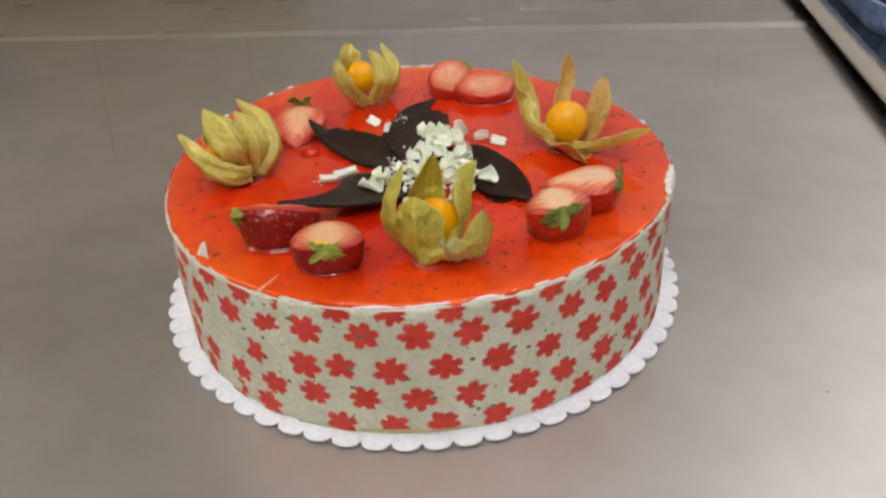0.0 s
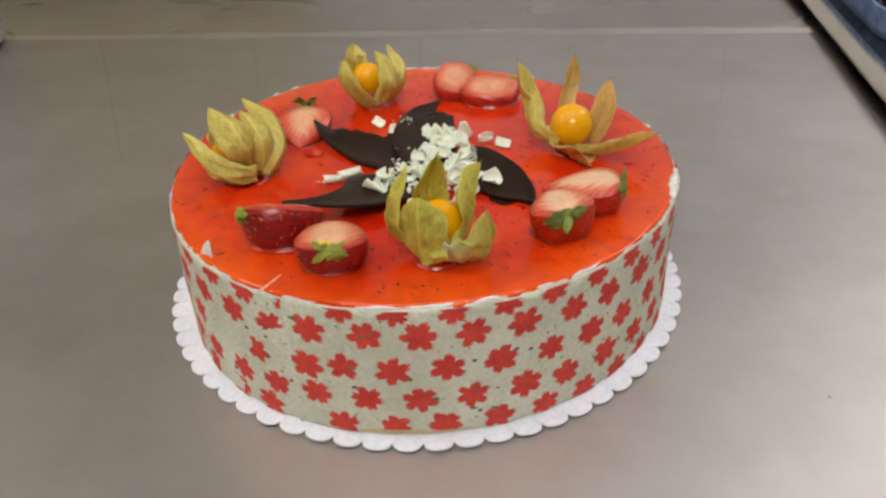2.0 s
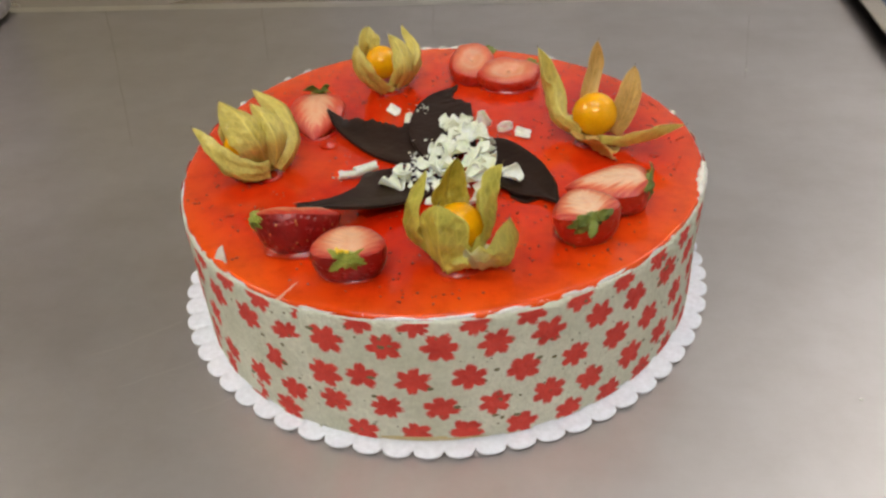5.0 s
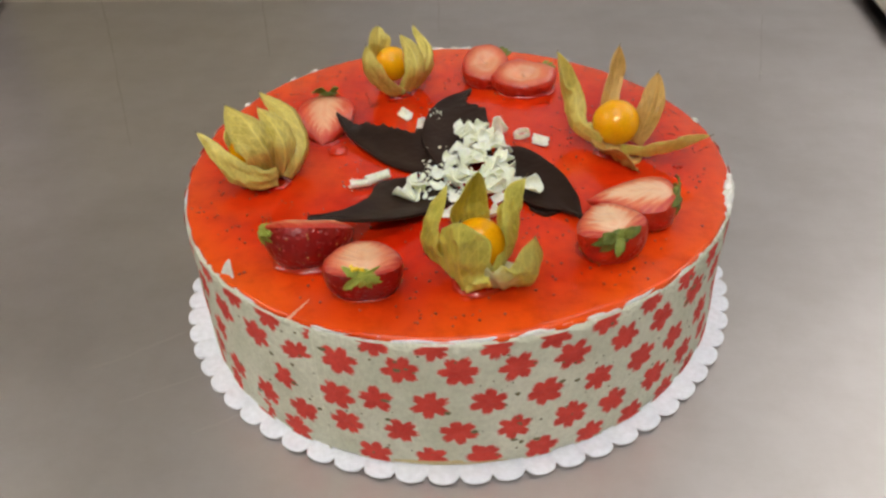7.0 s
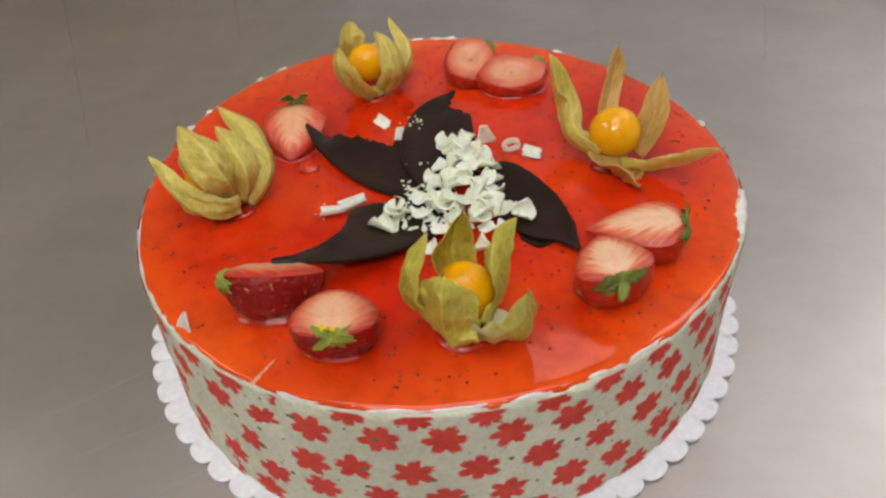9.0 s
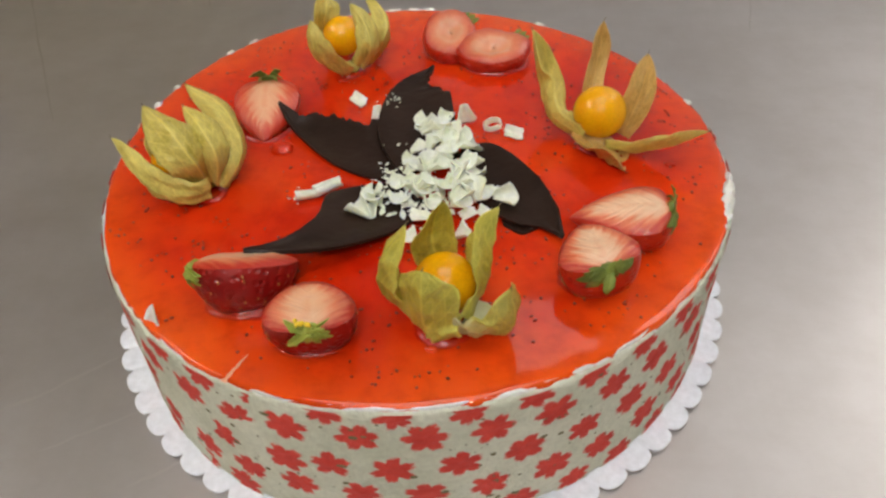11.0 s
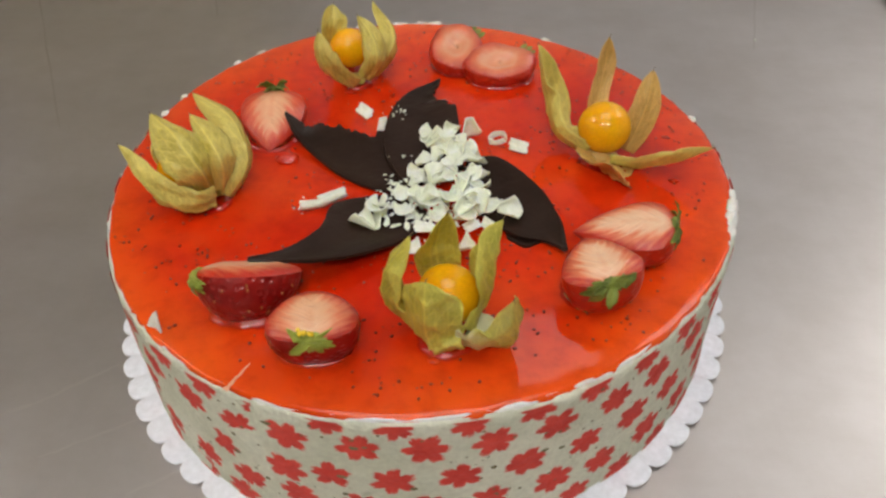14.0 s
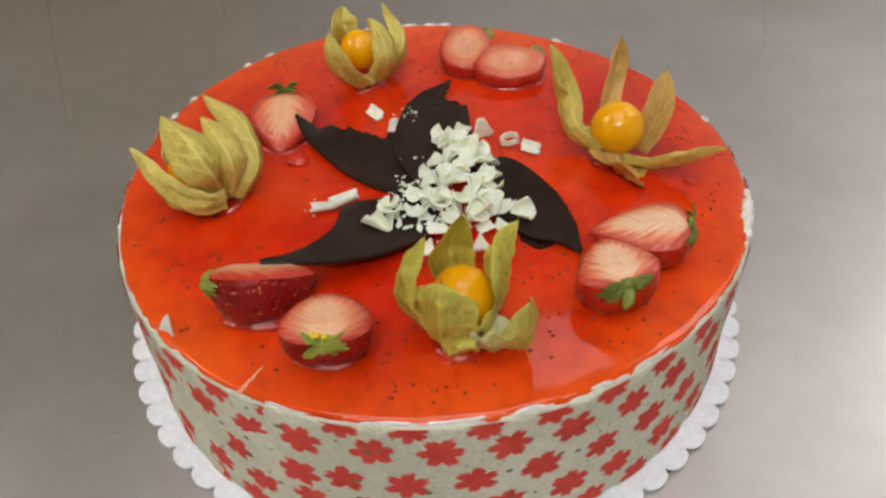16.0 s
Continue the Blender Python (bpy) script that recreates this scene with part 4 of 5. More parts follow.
def half_strawberry(label, stalk, tip, up, width, depth, skin, flesh, leaves, leaf_material, seed=0, raised=0.0, drape=-0.1, bend=0.0, form=(0.34, 0.58), crown_at=(0, 0, 0), stamens=0):
    """A strawberry cut lengthwise, cut side along up."""
    stalk, tip = Vector(stalk), Vector(tip)
    length = (tip - stalk).length
    t = thing("strawberry_half", label, "strawberry", axes_to(stalk, tip - stalk, up), "strawberries on the cake")
    n, m = 30, 24
    bm = bmesh.new()
    rows = []
    for i in range(n):
        s = 0.0006 + 0.9988 * (0.5 - 0.5 * math.cos(math.pi * i / (n - 1)))
        w = width / 2 * outline(s, form)
        row = []
        for j in range(m):
            a = math.pi * j / (m - 1)
            k = 1 + 0.03 * noise.noise((s * 5, a * 2, seed))
            row.append((s * length, w * k * math.cos(a) * (1 + 0.16 * math.sin(a)), -depth * k * outline(s, form) * math.sin(a) ** 0.95))
        rows.append(row)
    sheet(bm, rows)
    body = part("skin", bm, skin, t, "glossy red strawberry skin")
    bm = bmesh.new()
    rows = []
    for i in range(n):
        s = 0.0006 + 0.9988 * (0.5 - 0.5 * math.cos(math.pi * i / (n - 1)))
        w = width / 2 * outline(s, form) * 1.005
        rows.append([(s * length, w * u, 0.0030 * max(0.0, 1 - abs(u) ** 2.4) ** 0.6 * min(1, 4 * s, 4 * (1 - s)) ** 0.6 + 0.0006 * (1 - abs(u)) * noise.noise((s * 7, u * 3, seed))) for u in np.linspace(-1, 1, 17)])
    vs = sheet(bm, rows)
    layer = bm.loops.layers.uv.new("UVMap")
    where = {}
    for i, r in enumerate(vs):
        s = 0.0006 + 0.9988 * (0.5 - 0.5 * math.cos(math.pi * i / (n - 1)))
        for v, u in zip(r, np.linspace(-1, 1, 17)):
            where[v] = (s, 0.5 + 0.5 * u)
    for f in bm.faces:
        for lp in f.loops:
            lp[layer].uv = where[lp.vert]
    part("cut_face", bm, flesh, t, "pale pink cut flesh with red edge")
    rng = random.Random(seed)
    bm = bmesh.new()
    for k in range(46):
        s, a = rng.uniform(0.12, 0.92), rng.uniform(0.1, math.pi - 0.1)
        w = width / 2 * outline(s, form)
        q = Vector((s * length, w * math.cos(a) * (1 + 0.16 * math.sin(a)), -depth * outline(s, form) * math.sin(a) ** 0.95))
        out = Vector((0, q.y, q.z)).normalized()
        bmesh.ops.create_icosphere(bm, subdivisions=1, radius=1.0, matrix=Matrix.Translation(q + out * 0.00012) @ out.to_track_quat("Z", "X").to_matrix().to_4x4() @ Matrix.Diagonal((0.00075, 0.00042, 0.0003, 1)))
    part("achene", bm, ACHENE, body, "tiny yellow seeds", kind="stuff")
    if leaves:
        crown = thing("leaf_crown", "", "")
        crown.parent = t
        crown.location = crown_at
        bm = bmesh.new()
        lump(bm, Vector((0.0006, 0, -0.0022)), (0.0014, 0.0030, 0.0022), seed + 2)
        part("crown_core", bm, leaf_material, crown)
        for k in range(leaves):
            a = math.pi * (k + 0.5 + rng.uniform(-0.35, 0.35)) / leaves
            out = Vector((drape + 0.45 * rng.random(), math.cos(a), -math.sin(a) * (0.9 - raised) + 0.25 + 0.5 * raised + rng.uniform(-0.25, 0.25)))
            sepal(crown, (-0.0005, 0.0015 * math.cos(a), -0.0018 - 0.001 * math.sin(a)), out, (-1, 0, 0.25), rng.uniform(0.0050, 0.0092), rng.uniform(0.0030, 0.0046), leaf_material, rng.uniform(0.3, 0.8) + bend)
    if stamens:
        bm = bmesh.new()
        for k in range(stamens):
            lump(bm, Vector((0.0010 + rng.uniform(-0.0008, 0.0022), rng.uniform(-0.0008, 0.0045), 0.0022 + rng.uniform(0, 0.0008))), (0.0008, 0.0006, 0.0006), k)
        part("stamen", bm, YELLOW, t, "bright yellow stamens at the crown")
    return t


half_strawberry("dark red strawberry half under the chocolate tip, cut side up", (-0.0711, -0.0732, 0.0795), (-0.0374, -0.0706, 0.0765), (0.05, 0.58, 0.81), 0.0245, 0.0160, SKIN, FLESH, 9, LEAF_LIGHT, 1, form=(0.46, 0.58), drape=0.0, bend=0.3, crown_at=(0.0004, -0.0050, 0.0015))
half_strawberry("plump strawberry half with green crown, cut side up", (-0.0311, -0.1035, 0.0795), (-0.0324, -0.0829, 0.0790), (0.0, 0.10, 1), 0.0275, 0.0165, SKIN, FLESH_PALE, 12, LEAF_LIGHT, 2, raised=0.15, crown_at=(0.0004, 0, 0.0022), stamens=7)
half_strawberry("long red strawberry half, cut side up, beside another", (0.0859, -0.0567, 0.0800), (0.0530, -0.0528, 0.0740), (-0.08, -0.05, 1), 0.0235, 0.0150, SKIN_BRIGHT, FLESH, 9, LEAF, 3, raised=0.1, bend=-0.1, form=(0.34, 0.95), crown_at=(-0.0008, 0, 0.0018))
half_strawberry("red strawberry half with ragged green crown, cut side up", (0.0593, -0.0850, 0.0810), (0.0555, -0.0614, 0.0780), (-0.12, 0.05, 1), 0.0258, 0.0165, SKIN_BRIGHT, FLESH, 15, LEAF, 4, raised=0.2, bend=-0.15, form=(0.36, 0.80), crown_at=(-0.0010, 0, 0.0024))
half_strawberry("flat strawberry half with pale flesh lying on the glaze", (-0.0610, 0.0418, 0.0775), (-0.0606, 0.0108, 0.0675), (0.0, -0.30, 1), 0.0270, 0.0085, SKIN_BRIGHT, FLESH_RED, 8, LEAF, 5, raised=0.9, form=(0.36, 0.80), crown_at=(-0.0005, 0, 0.0025))


def strawberry_slice(label, centre, up, rx, ry, thick, seed):
    """A thick round slice."""
    t = thing("strawberry_slice", label, "strawberry", axes_to(centre, Vector((1, 0, 0)), up), "strawberries on the cake")
    n = 48
    ang = [2 * math.pi * k / n for k in range(n)]

    def ring_at(f, z):
        row = []
        for a in ang:
            g = f * (1 + 0.09 * noise.noise((math.cos(a) * 1.5, math.sin(a) * 1.5, seed)) + 0.03 * noise.noise((math.cos(a) * 5, math.sin(a) * 5, seed)))
            row.append((rx * g * math.cos(a), ry * g * math.sin(a), z + (0.0011 * noise.noise((g * math.cos(a) * 2.2, g * math.sin(a) * 2.2, seed + 9)) if z > -thick * 0.3 else 0)))
        return row

    bm = bmesh.new()
    sheet(bm, [ring_at(0.6, -thick), ring_at(0.85, -thick), ring_at(0.96, -thick * 0.78), ring_at(1.0, -thick * 0.5), ring_at(0.99, -thick * 0.24), ring_at(0.955, -thick * 0.08), ring_at(0.90, 0)], True)
    part("skin", bm, SKIN_BRIGHT, t, "red strawberry skin")
    bm = bmesh.new()
    layer = bm.loops.layers.uv.new("UVMap")
    fs = (0.905, 0.86, 0.75, 0.6, 0.45, 0.3, 0.15, 0.02)
    hs = (0.0, 0.0004, 0.0009, 0.0010, 0.0004, -0.0006, -0.0011, -0.0012)
    vs = sheet(bm, [ring_at(f, z) for f, z in zip(fs, hs)], True)
    bm.faces.new(list(reversed(vs[-1])))
    for f in bm.faces:
        for lp in f.loops:
            lp[layer].uv = (0.5 + lp.vert.co.x / rx * 0.5, 0.5 + lp.vert.co.y / ry * 0.5)
    part("cut_face", bm, FLESH_DISC, t, "wet pink cut flesh")
    rng = random.Random(seed)
    for k in range(3):
        sepal(t, (rx * (0.62 + 0.12 * k), ry * (0.66 - 0.14 * k), -thick * 0.15), (0.7, 0.5, 0.3), (-0.3, -0.3, 1), rng.uniform(0.0028, 0.0040), 0.0026, LEAF, 0.3)
    return t


strawberry_slice("thick round strawberry slice leaning behind another slice", (0.0184, 0.0779, 0.0775), (-0.15, -0.35, 1), 0.0125, 0.0150, 0.0085, 1)
strawberry_slice("thick oval strawberry slice with wet pink flesh", (0.0375, 0.0664, 0.0755), (0.08, -0.22, 1), 0.0170, 0.0125, 0.0078, 2)


# ---- chocolate ----
def shard(label, upper, lower, seed, jag=0.0, thick=0.0013, jag_from=0.2, jag_to=0.95):
    """A thin curved fin of chocolate between two edges; the upper one may be torn."""
    n, m = 60, 9
    a, b = spline(upper, n), spline(lower, n)
    rng = random.Random(seed)
    bm = bmesh.new()
    rows = []
    for i, (p, q) in enumerate(zip(a, b)):
        f = i / (n - 1)
        if jag and jag_from < f < jag_to:
            p = p.lerp(q, jag * (0.5 + 0.5 * noise.noise((f * 34, seed, 0))) + jag * 0.5 * rng.random() * (noise.noise((f * 9, seed, 4)) > 0))
        rows.append([tuple(p.lerp(q, u) + Vector((0, 0, -0.0010 * math.sin(math.pi * u) + 0.00025 * noise.noise((f * 8, u * 4, seed))))) for u in np.linspace(0, 1, m)])
    sheet(bm, rows)
    ob = solo("chocolate_shard", bm, CHOC, label, "chocolate", group="chocolate shards on the cake")
    mod = ob.modifiers.new("thick", "SOLIDIFY")
    mod.thickness, mod.offset = thick, 0.0
    bev = ob.modifiers.new("soft", "BEVEL")
    bev.width, bev.segments = 0.0003, 2
    return ob


shard("dark chocolate fin with torn edge and pointed tip", ((-0.0546, 0.0262, 0.0765), (-0.0454, 0.0210, 0.0735), (-0.0373, 0.0263, 0.0720), (-0.0193, 0.0183, 0.0710), (-0.0077, 0.0184, 0.0700)), ((-0.0545, 0.0249, 0.0765), (-0.0492, 0.0145, 0.0710), (-0.0341, -0.0051, 0.0690), (-0.0203, -0.0161, 0.0685), (-0.0047, -0.0233, 0.0685)), 1, 0.20, jag_from=0.22, jag_to=0.78)
shard("upright-tipped dark chocolate fin dusted with white crumbs", ((0.0098, 0.0551, 0.0735), (0.0089, 0.0385, 0.0730), (0.0154, 0.0363, 0.0730), (0.0172, 0.0187, 0.0720), (0.0179, -0.0098, 0.0710)), ((0.0093, 0.0541, 0.0735), (-0.0053, 0.0413, 0.0735), (-0.0125, 0.0230, 0.0730), (-0.0132, 0.0026, 0.0715), (-0.0046, -0.0200, 0.0700)), 2, 0.18, jag_from=0.1, jag_to=0.55)
shard("long dark chocolate fin resting its tip on a strawberry", ((-0.0544, -0.0687, 0.0815), (-0.0436, -0.0615, 0.0785), (-0.0343, -0.0459, 0.0740), (-0.0299, -0.0293, 0.0710), (-0.0072, -0.0227, 0.0695)), ((-0.0543, -0.0696, 0.0815), (-0.0427, -0.0687, 0.0790), (-0.0270, -0.0637, 0.0750), (-0.0087, -0.0530, 0.0710), (0.0073, -0.0378, 0.0695)), 3, 0.05, jag_from=0.1, jag_to=0.5)
shard("curved dark chocolate fin with rounded back", ((0.0194, -0.0030, 0.0710), (0.0324, -0.0066, 0.0725), (0.0445, -0.0253, 0.0730), (0.0499, -0.0425, 0.0725), (0.0504, -0.0575, 0.0710)), ((0.0140, -0.0248, 0.0690), (0.0238, -0.0370, 0.0690), (0.0340, -0.0479, 0.0690), (0.0436, -0.0514, 0.0690), (0.0499, -0.0584, 0.0710)), 4)
# Flat dark piece put where the curved fin's shadow shows in the glaze.
shard("small dark piece in the glaze standing in for the fin's shade", ((0.0307, -0.0407, 0.0678), (0.0376, -0.0427, 0.0679), (0.0440, -0.0473, 0.0676)), ((0.0311, -0.0471, 0.0674), (0.0370, -0.0524, 0.0675), (0.0438, -0.0494, 0.0673)), 5)


# ---- white chocolate curls ----
def curl_mesh(kind, seed):
    """A shaving about 8 mm long: 0 a trumpet, 1 a cup, 2 a folded petal, 3 a flat chip, 4 a ring, 5 a thin roll."""
    bm = bmesh.new()
    n, m = 13, 17
    turn, r0, r1, length = ((4.7, 0.0036, 0.0009, 0.0078), (3.7, 0.0038, 0.0013, 0.0074), (2.7, 0.0046, 0.0014, 0.0080), (0.9, 0.0066, 0.0056, 0.0070), (5.9, 0.0036, 0.0034, 0.0020), (7.0, 0.0017, 0.0014, 0.0080))[kind]
    cone = kind < 3
    rows = []
    for i in range(n):
        f = i / (n - 1)
        r = r0 + (r1 - r0) * f ** (0.8 if cone else 1)
        row = []
        for j in range(m):
            u = j / (m - 1)
            a = turn * (u - 0.5) * (1 - 0.12 * f * cone) + 0.3 * f
            rr = r * (1 - (0.14 if cone else 0.22) * u) * (1 + 0.05 * noise.noise((f * 2, u * 3, seed)))
            y = length * (f - 0.5)
            if cone:
                # the mouth is cut aslant and its corners are drawn back
                y += (1 - f) * length * (0.34 * abs(2 * u - 1) ** 1.6 + 0.10 * noise.noise((u * 3, seed, 0)))
            elif i in (0, n - 1):
                y += 0.0007 * noise.noise((u * 6, seed, i > n / 2))
            row.append((rr * math.sin(a), y * (1 - 0.25 * abs(u - 0.5) * (kind == 3)), -rr * math.cos(a) + r * (0.95 if kind == 3 else 0.35)))
        rows.append(row)
    sheet(bm, rows)
    return mesh_of("curl", bm, WHITE_CHOC)


CURLS = [curl_mesh(k % 6, k * 2.3 + 1) for k in range(18)]
rng = random.Random(8)


def curl(q, width, kind, spin=None, tip=None):
    """One shaving lying at q."""
    ob = new("chocolate_curl", CURLS[kind + 6 * rng.randrange(3)])
    s = width / 32.0
    e = Euler((radians(rng.uniform(-28, 28) if tip is None else tip), radians(rng.uniform(-30, 30) if tip is None else 0), radians(rng.uniform(0, 360) if spin is None else spin)))
    ob.matrix_world = Matrix.LocRotScale(Vector(q), e, (s, s, s))
    mod = ob.modifiers.new("thick", "SOLIDIFY")
    mod.thickness, mod.offset = 0.00045, 0.0
    return tagged(ob, "small rolled shaving of pale white chocolate", "chocolate", "white chocolate shavings")


def heap(start, end, count, half, rise, low, sizes):
    """Shavings piled along a line, highest in the middle."""
    start, end = Vector(start), Vector(end)
    along = (end - start)
    side = along.cross(Vector((0, 0, 1))).normalized()
    for k in range(count):
        f = (k + 0.5) / count
        g = (k * 0.618 % 1) * 2 - 1
        q = start + along * f + side * g * half * math.sin(math.pi * (0.14 + 0.74 * f)) ** 0.5
        q += Vector((rng.gauss(0, 0.0014), rng.gauss(0, 0.0014), 0))
        q.z = low + rise * (1 - g * g) * math.sin(math.pi * (0.1 + 0.8 * f))
        # mouths point up and outwards from the middle of the heap
        away = math.degrees(math.atan2(-g * side.x + rng.gauss(0, 0.6), g * side.y + rng.gauss(0, 0.6)))
        curl(q, rng.uniform(*sizes), (0, 1, 2, 1, 0, 1)[k % 6], away + rng.uniform(-40, 40), rng.uniform(-62, -8))


heap((0.0068, 0.0093, 0.0755), (0.0209, -0.0413, 0.0755), 30, 0.0104, 0.0080, 0.0732, (30, 41))
heap((-0.0040, -0.0100, 0.0735), (0.0080, -0.0420, 0.0735), 7, 0.0060, 0.0030, 0.0722, (25, 33))
heap((-0.0011, -0.0237, 0.0735), (-0.0200, -0.0439, 0.0725), 7, 0.0055, 0.0016, 0.0722, (27, 40))
for q, size, kind in (((0.0327, -0.0381, 0.0735), 38, 1), ((0.0022, -0.0461, 0.0730), 34, 3), ((-0.0024, -0.0573, 0.0730), 34, 3), ((0.0147, -0.0546, 0.0720), 40, 2), ((0.0191, -0.0452, 0.0715), 26, 3), ((0.0243, -0.0454, 0.0715), 26, 3)):
    curl(q, size, kind)
for q, size, kind, spin, tip in (
    ((-0.0234, 0.0363, 0.0684), 35, 3, 60, 12), ((-0.0153, 0.0248, 0.0700), 26, 3, 10, 60), ((0.0313, 0.0114, 0.0705), 38, 4, 60, 75), ((0.0404, 0.0066, 0.0682), 36, 3, 80, 6),
    ((0.0216, 0.0171, 0.0715), 38, 1, 20, 70), ((-0.0394, -0.0281, 0.0694), 33, 5, -82, 0), ((-0.0318, -0.0251, 0.0702), 42, 5, -62, 4),
):
    curl(q, size, kind, spin, tip)


def flake_chip(bm, centre, size):
    """A thin angular splinter."""
    n = rng.choice((3, 4, 4, 5))
    e = Euler((rng.uniform(-0.5, 0.5), rng.uniform(-0.5, 0.5), rng.uniform(0, 6.3)))
    ring_pts = []
    for k in range(n):
        a = 2 * math.pi * (k + rng.uniform(-0.25, 0.25)) / n
        ring_pts.append((size * 1.5 * math.cos(a), size * rng.uniform(0.6, 1.0) * math.sin(a)))
    layers = []
    for z, f in ((-0.00018, 1.0), (0.00018, 0.9)):
        layer = []
        for x, y in ring_pts:
            v = Vector((x * f, y * f, z))
            v.rotate(e)
            layer.append(bm.verts.new(centre + v))
        layers.append(layer)
    bm.faces.new(list(reversed(layers[0])))
    bm.faces.new(layers[1])
    for k in range(n):
        j = (k + 1) % n
        bm.faces.new((layers[0][k], layers[0][j], layers[1][j], layers[1][k]))


bm = bmesh.new()
for x, y, spread, count in ((-0.0024, -0.0313, 0.0715)[:2] + (0.0060, 60), (-0.0072, -0.0187, 0.0705)[:2] + (0.0045, 26), (-0.0064, 0.0025, 0.0735)[:2] + (0.0030, 16), (-0.0075, 0.0259, 0.0738)[:2] + (0.0024, 16), (-0.0060, 0.0142, 0.0738)[:2] + (0.0030, 24), (0.0012, -0.0370, 0.0712)[:2] + (0.0050, 24), (-0.0405, -0.0310, 0.0685)[:2] + (0.0035, 6), (0.0134, -0.0387, 0.0690)[:2] + (0.0060, 14)):
    for k in range(count):
        q = (x + rng.gauss(0, spread), y + rng.gauss(0, spread), 0)
        s = rng.uniform(0.0003, 0.0012) if spread > 0.004 else rng.uniform(0.00024, 0.0005)
        z = 0.0716 if math.hypot(q[0] + 0.003, q[1] + 0.03) < 0.03 else 0.0743 if y > 0.02 else 0.0690
        flake_chip(bm, Vector((q[0], q[1], z)), s * 1.25)
solo("chocolate_crumb", bm, WHITE_CHOC, "fine white chocolate crumbs scattered on the dark chocolate", "chocolate", "stuff", smooth=False)

# drops of clear gel on the glaze
for q, size in (((-0.0526, 0.0053, 0.0672), (0.0046, 0.0036, 0.0024)), ((-0.0308, 0.0566, 0.0670), (0.0020, 0.0014, 0.0008)), ((0.0042, -0.1019, 0.0670), (0.0020, 0.0014, 0.0008)), ((0.0390, 0.0568, 0.0670), (0.0030, 0.0016, 0.0010)), ((0.0981, -0.0165, 0.0670), (0.0022, 0.0014, 0.0009))):
    bm = bmesh.new()
    lump(bm, Vector(q), size, size[0] * 7000)
    solo("gel_drop", bm, GLAZE, "clear red drop of gel on the glaze", "gel drop", group="gel drops")
# ---- at the edges of the worktop: a tray with a punnet, and a steel pot ----
edge0, edge1 = Vector((0.3656, 0.4203, 0.0120)), Vector((0.3234, 0.1625, 0.0120))
run = (edge0 - edge1)
run.z = 0
run.normalize()
out = Vector((run.y, -run.x, 0))
mt = Matrix((run, Vector((0, 0, 1)).cross(run), Vector((0, 0, 1)))).transposed().to_4x4()
mt.translation = Vector((edge1.x, edge1.y, 0))
# local x runs away along the edge, local y points back across it, so the tray lies at negative y
tray = thing("baking_tray", "steel baking tray with a wide bright flange", "tray", mt)
prof = [(-0.0010, 0.0095), (0.0, 0.0110), (-0.0008, 0.0124), (-0.0025, 0.0130), (-0.019, 0.0127), (-0.022, 0.0118), (-0.0245, 0.0090), (-0.0260, 0.0045), (-0.028, 0.0026), (-0.20, 0.0022)]
bm = bmesh.new()
sheet(bm, [[(x, y, z) for y, z in prof] for x in np.linspace(-0.25, 0.62, 30)])
ob = part("pan", bm, STEEL_SHINY, tray)
mod = ob.modifiers.new("thick", "SOLIDIFY")
mod.thickness, mod.offset = 0.0012, 0.0
# Near-black sheet: the shade in the gap below the flange, put into colour.
FLANGE_SHADE = surface("flange_shade", (0.012, 0.009, 0.008), (0.03, 0.022, 0.018), 60, 0.7, spec=0.2)
bm = bmesh.new()
sheet(bm, [[(x, y, z) for y, z in ((-0.0012, 0.0092), (-0.0030, 0.0112), (-0.0185, 0.0109), (-0.0220, 0.0090), (-0.0238, 0.0050), (-0.0252, 0.0014))] for x in np.linspace(-0.25, 0.62, 30)])
part("underside", bm, FLANGE_SHADE, tray, "dark sheet that stands in for the shade below the flange")
part("far_wall", box(-0.25, 0.62, -0.205, -0.201, 0.0012, 0.013, 0.001), STEEL_SHINY, tray)
BLUE = surface("blue_plastic", (0.05, 0.12, 0.34), (0.30, 0.42, 0.70), 90, 0.3)
RED_FRUIT = surface("dark_red_fruit", (0.10, 0.006, 0.008), (0.22, 0.012, 0.012), 60, 0.3, relief=0.001, relief_scale=300)
punnet = thing("fruit_punnet", "blue ribbed plastic punnet of dark red fruit", "punnet", mt @ Matrix.Translation((0.30, -0.106, 0.0032)))
bm = bmesh.new()
rows = []
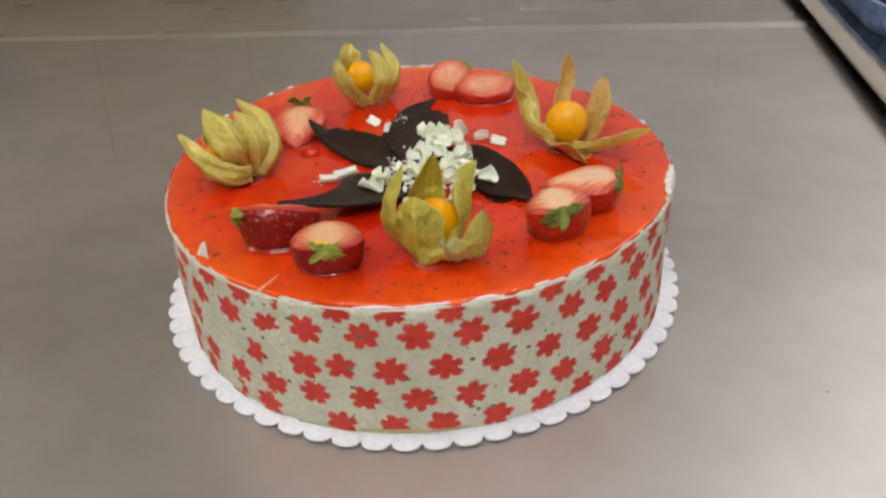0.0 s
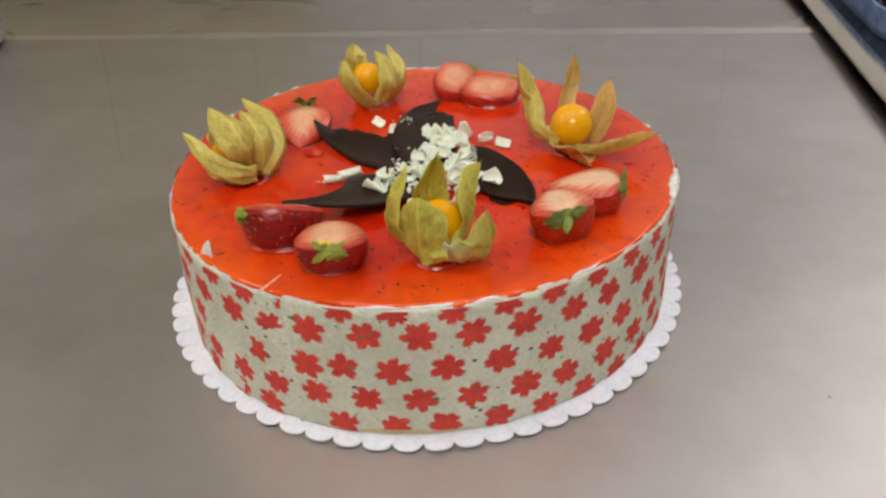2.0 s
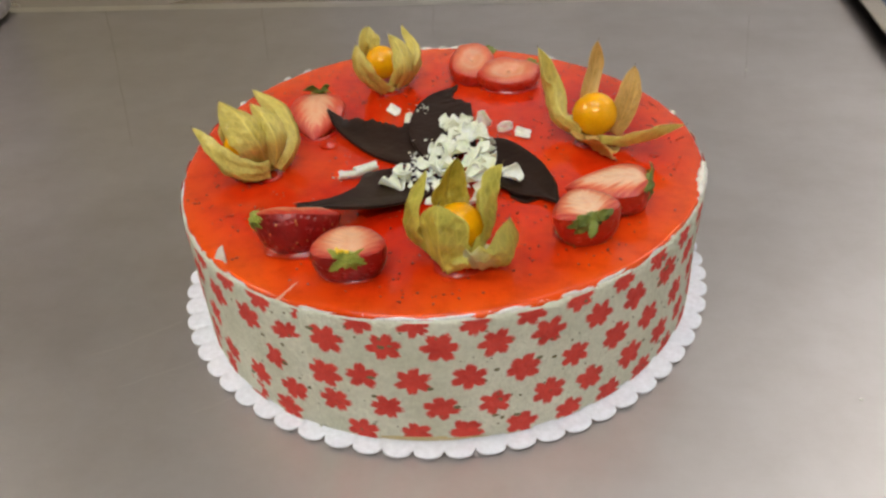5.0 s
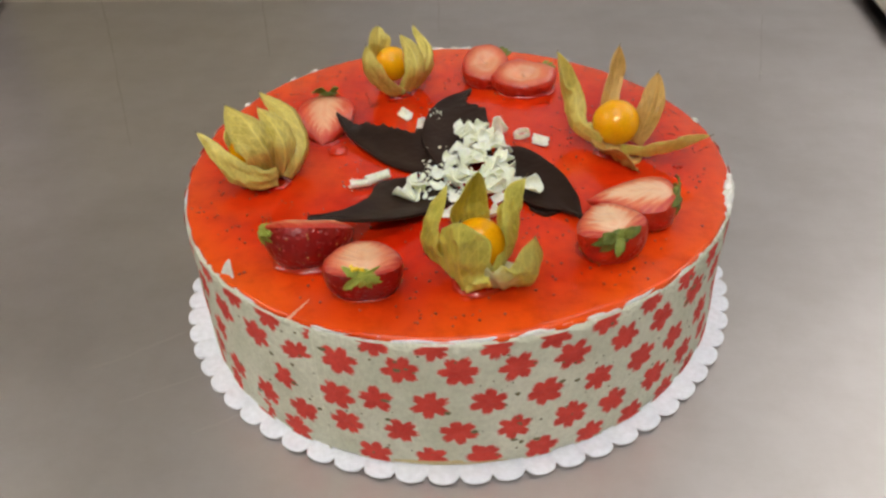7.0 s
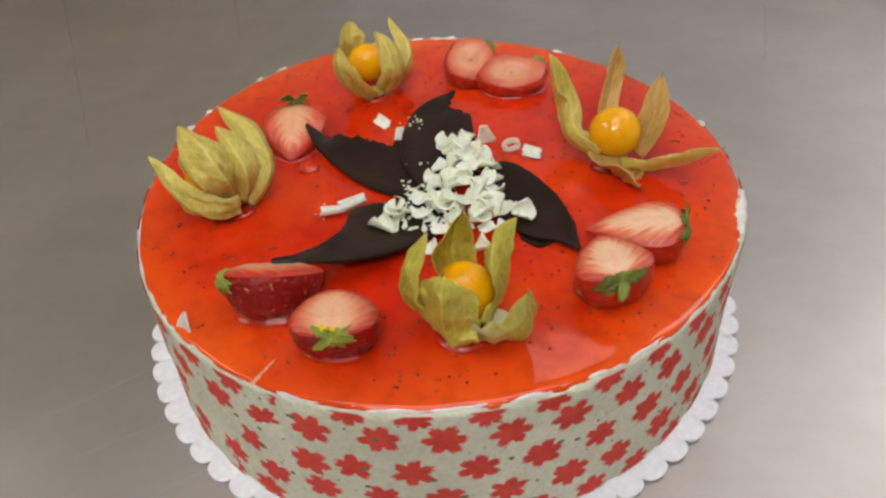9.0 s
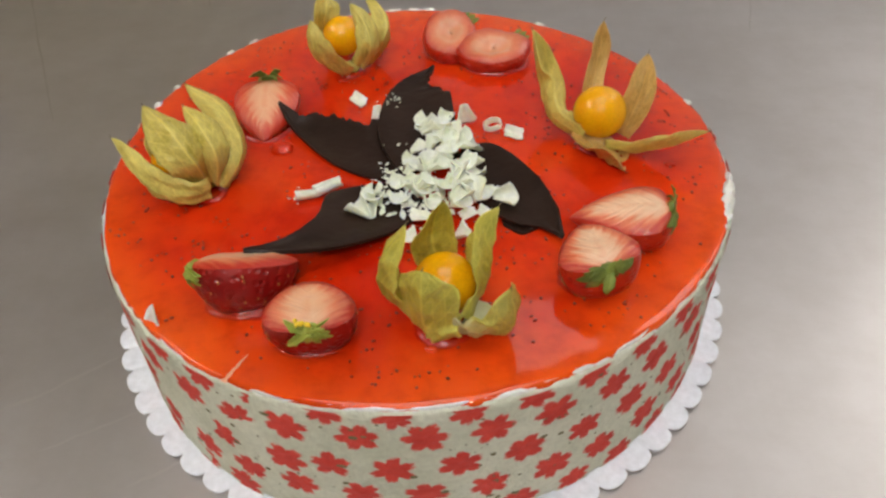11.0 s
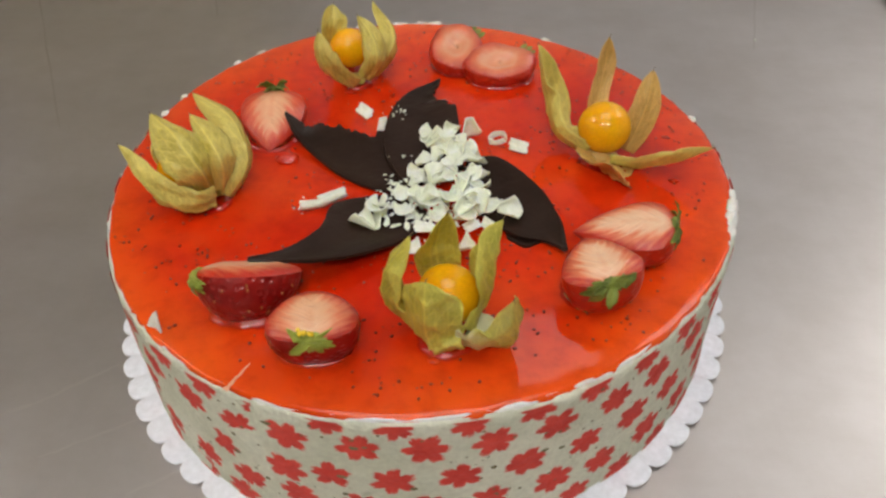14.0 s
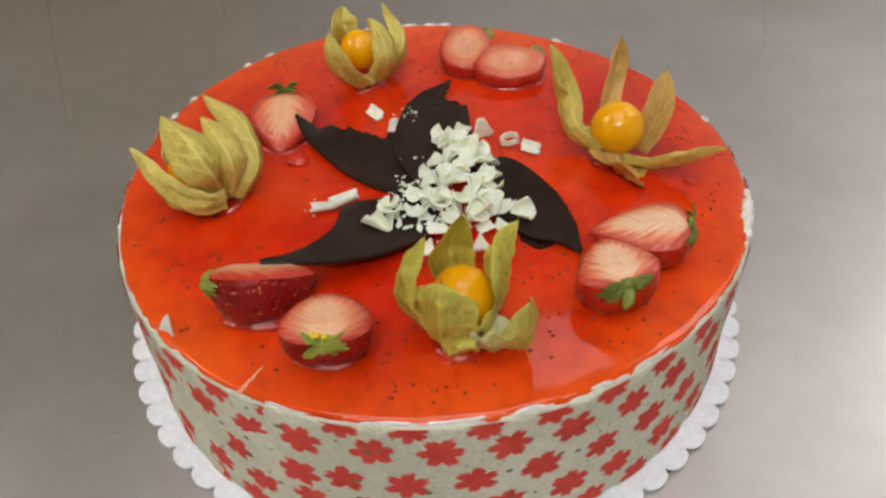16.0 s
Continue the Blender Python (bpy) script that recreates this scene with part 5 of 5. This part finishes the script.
for f, z, in ((0.92, 0.0), (0.96, 0.012), (1.0, 0.026), (1.03, 0.028), (0.97, 0.028), (0.90, 0.002)):
    rows.append([(0.15 * f * c + (0.0012 * (k % 2) if z else 0), 0.066 * f * s, z) for k, (c, s) in enumerate([(max(-1, min(1, 1.25 * math.cos(2 * math.pi * j / 120))), max(-1, min(1, 1.25 * math.sin(2 * math.pi * j / 120)))) for j in range(120)])])
vs = sheet(bm, rows, True)
bm.faces.new(list(reversed(vs[0])))
part("tub", bm, BLUE, punnet)
rng = random.Random(3)
fruit = None
for i in range(9):
    for j in range(3):
        m = punnet.matrix_world @ Matrix.LocRotScale((-0.125 + 0.031 * i + rng.uniform(-0.003, 0.003), -0.038 + 0.038 * j, 0.026 + rng.uniform(0, 0.005)), Euler((rng.uniform(0, 6), rng.uniform(0, 6), 0)), None)
        if fruit is None:
            bm = bmesh.new()
            lump(bm, Vector((0, 0, 0)), (0.017, 0.015, 0.0145), 3)
            fruit = solo("strawberry", bm, RED_FRUIT, "whole dark red strawberry in a blue punnet", "strawberry", group="strawberries in the punnet")
            fruit.matrix_world = m
        else:
            copy_thing(fruit, m)

pot = thing("steel_pot", "round brushed steel pot on the worktop", "pot", Matrix.Translation((-0.492, 0.405, 0.0006)))
bm = bmesh.new()
ring_pts = [2 * math.pi * k / 64 for k in range(64)]
sheet(bm, [[(r * math.cos(a), r * math.sin(a), z) for a in ring_pts] for r, z in ((0.02, 0.002), (0.060, 0.002), (0.066, 0.003), (0.070, 0.008), (0.070, 0.26), (0.073, 0.261), (0.073, 0.263), (0.068, 0.263), (0.068, 0.010), (0.02, 0.006))], True)
part("body", bm, STEEL, pot)

bm = bmesh.new()
rng = random.Random(17)
for q in ((0.2243, 0.2232, 0.0000), (0.1509, 0.0988, 0.0000), (0.1546, 0.0946, 0.0000), (-0.2832, 0.5066, 0.0000), (-0.2877, 0.5009, 0.0000), (-0.2574, 0.4908, 0.0000), (0.1707, -0.1053, 0.0000)):
    lump(bm, Vector(q) + Vector((0, 0, 0.0004 - 0.012 * max(0.0, q[1] - 0.42))), (rng.uniform(0.0006, 0.0011), rng.uniform(0.0005, 0.0009), 0.0005), q[0] * 50)
solo("loose_crumb", bm, CREAM, "tiny pale crumbs scattered on the steel worktop", "crumb", "stuff")
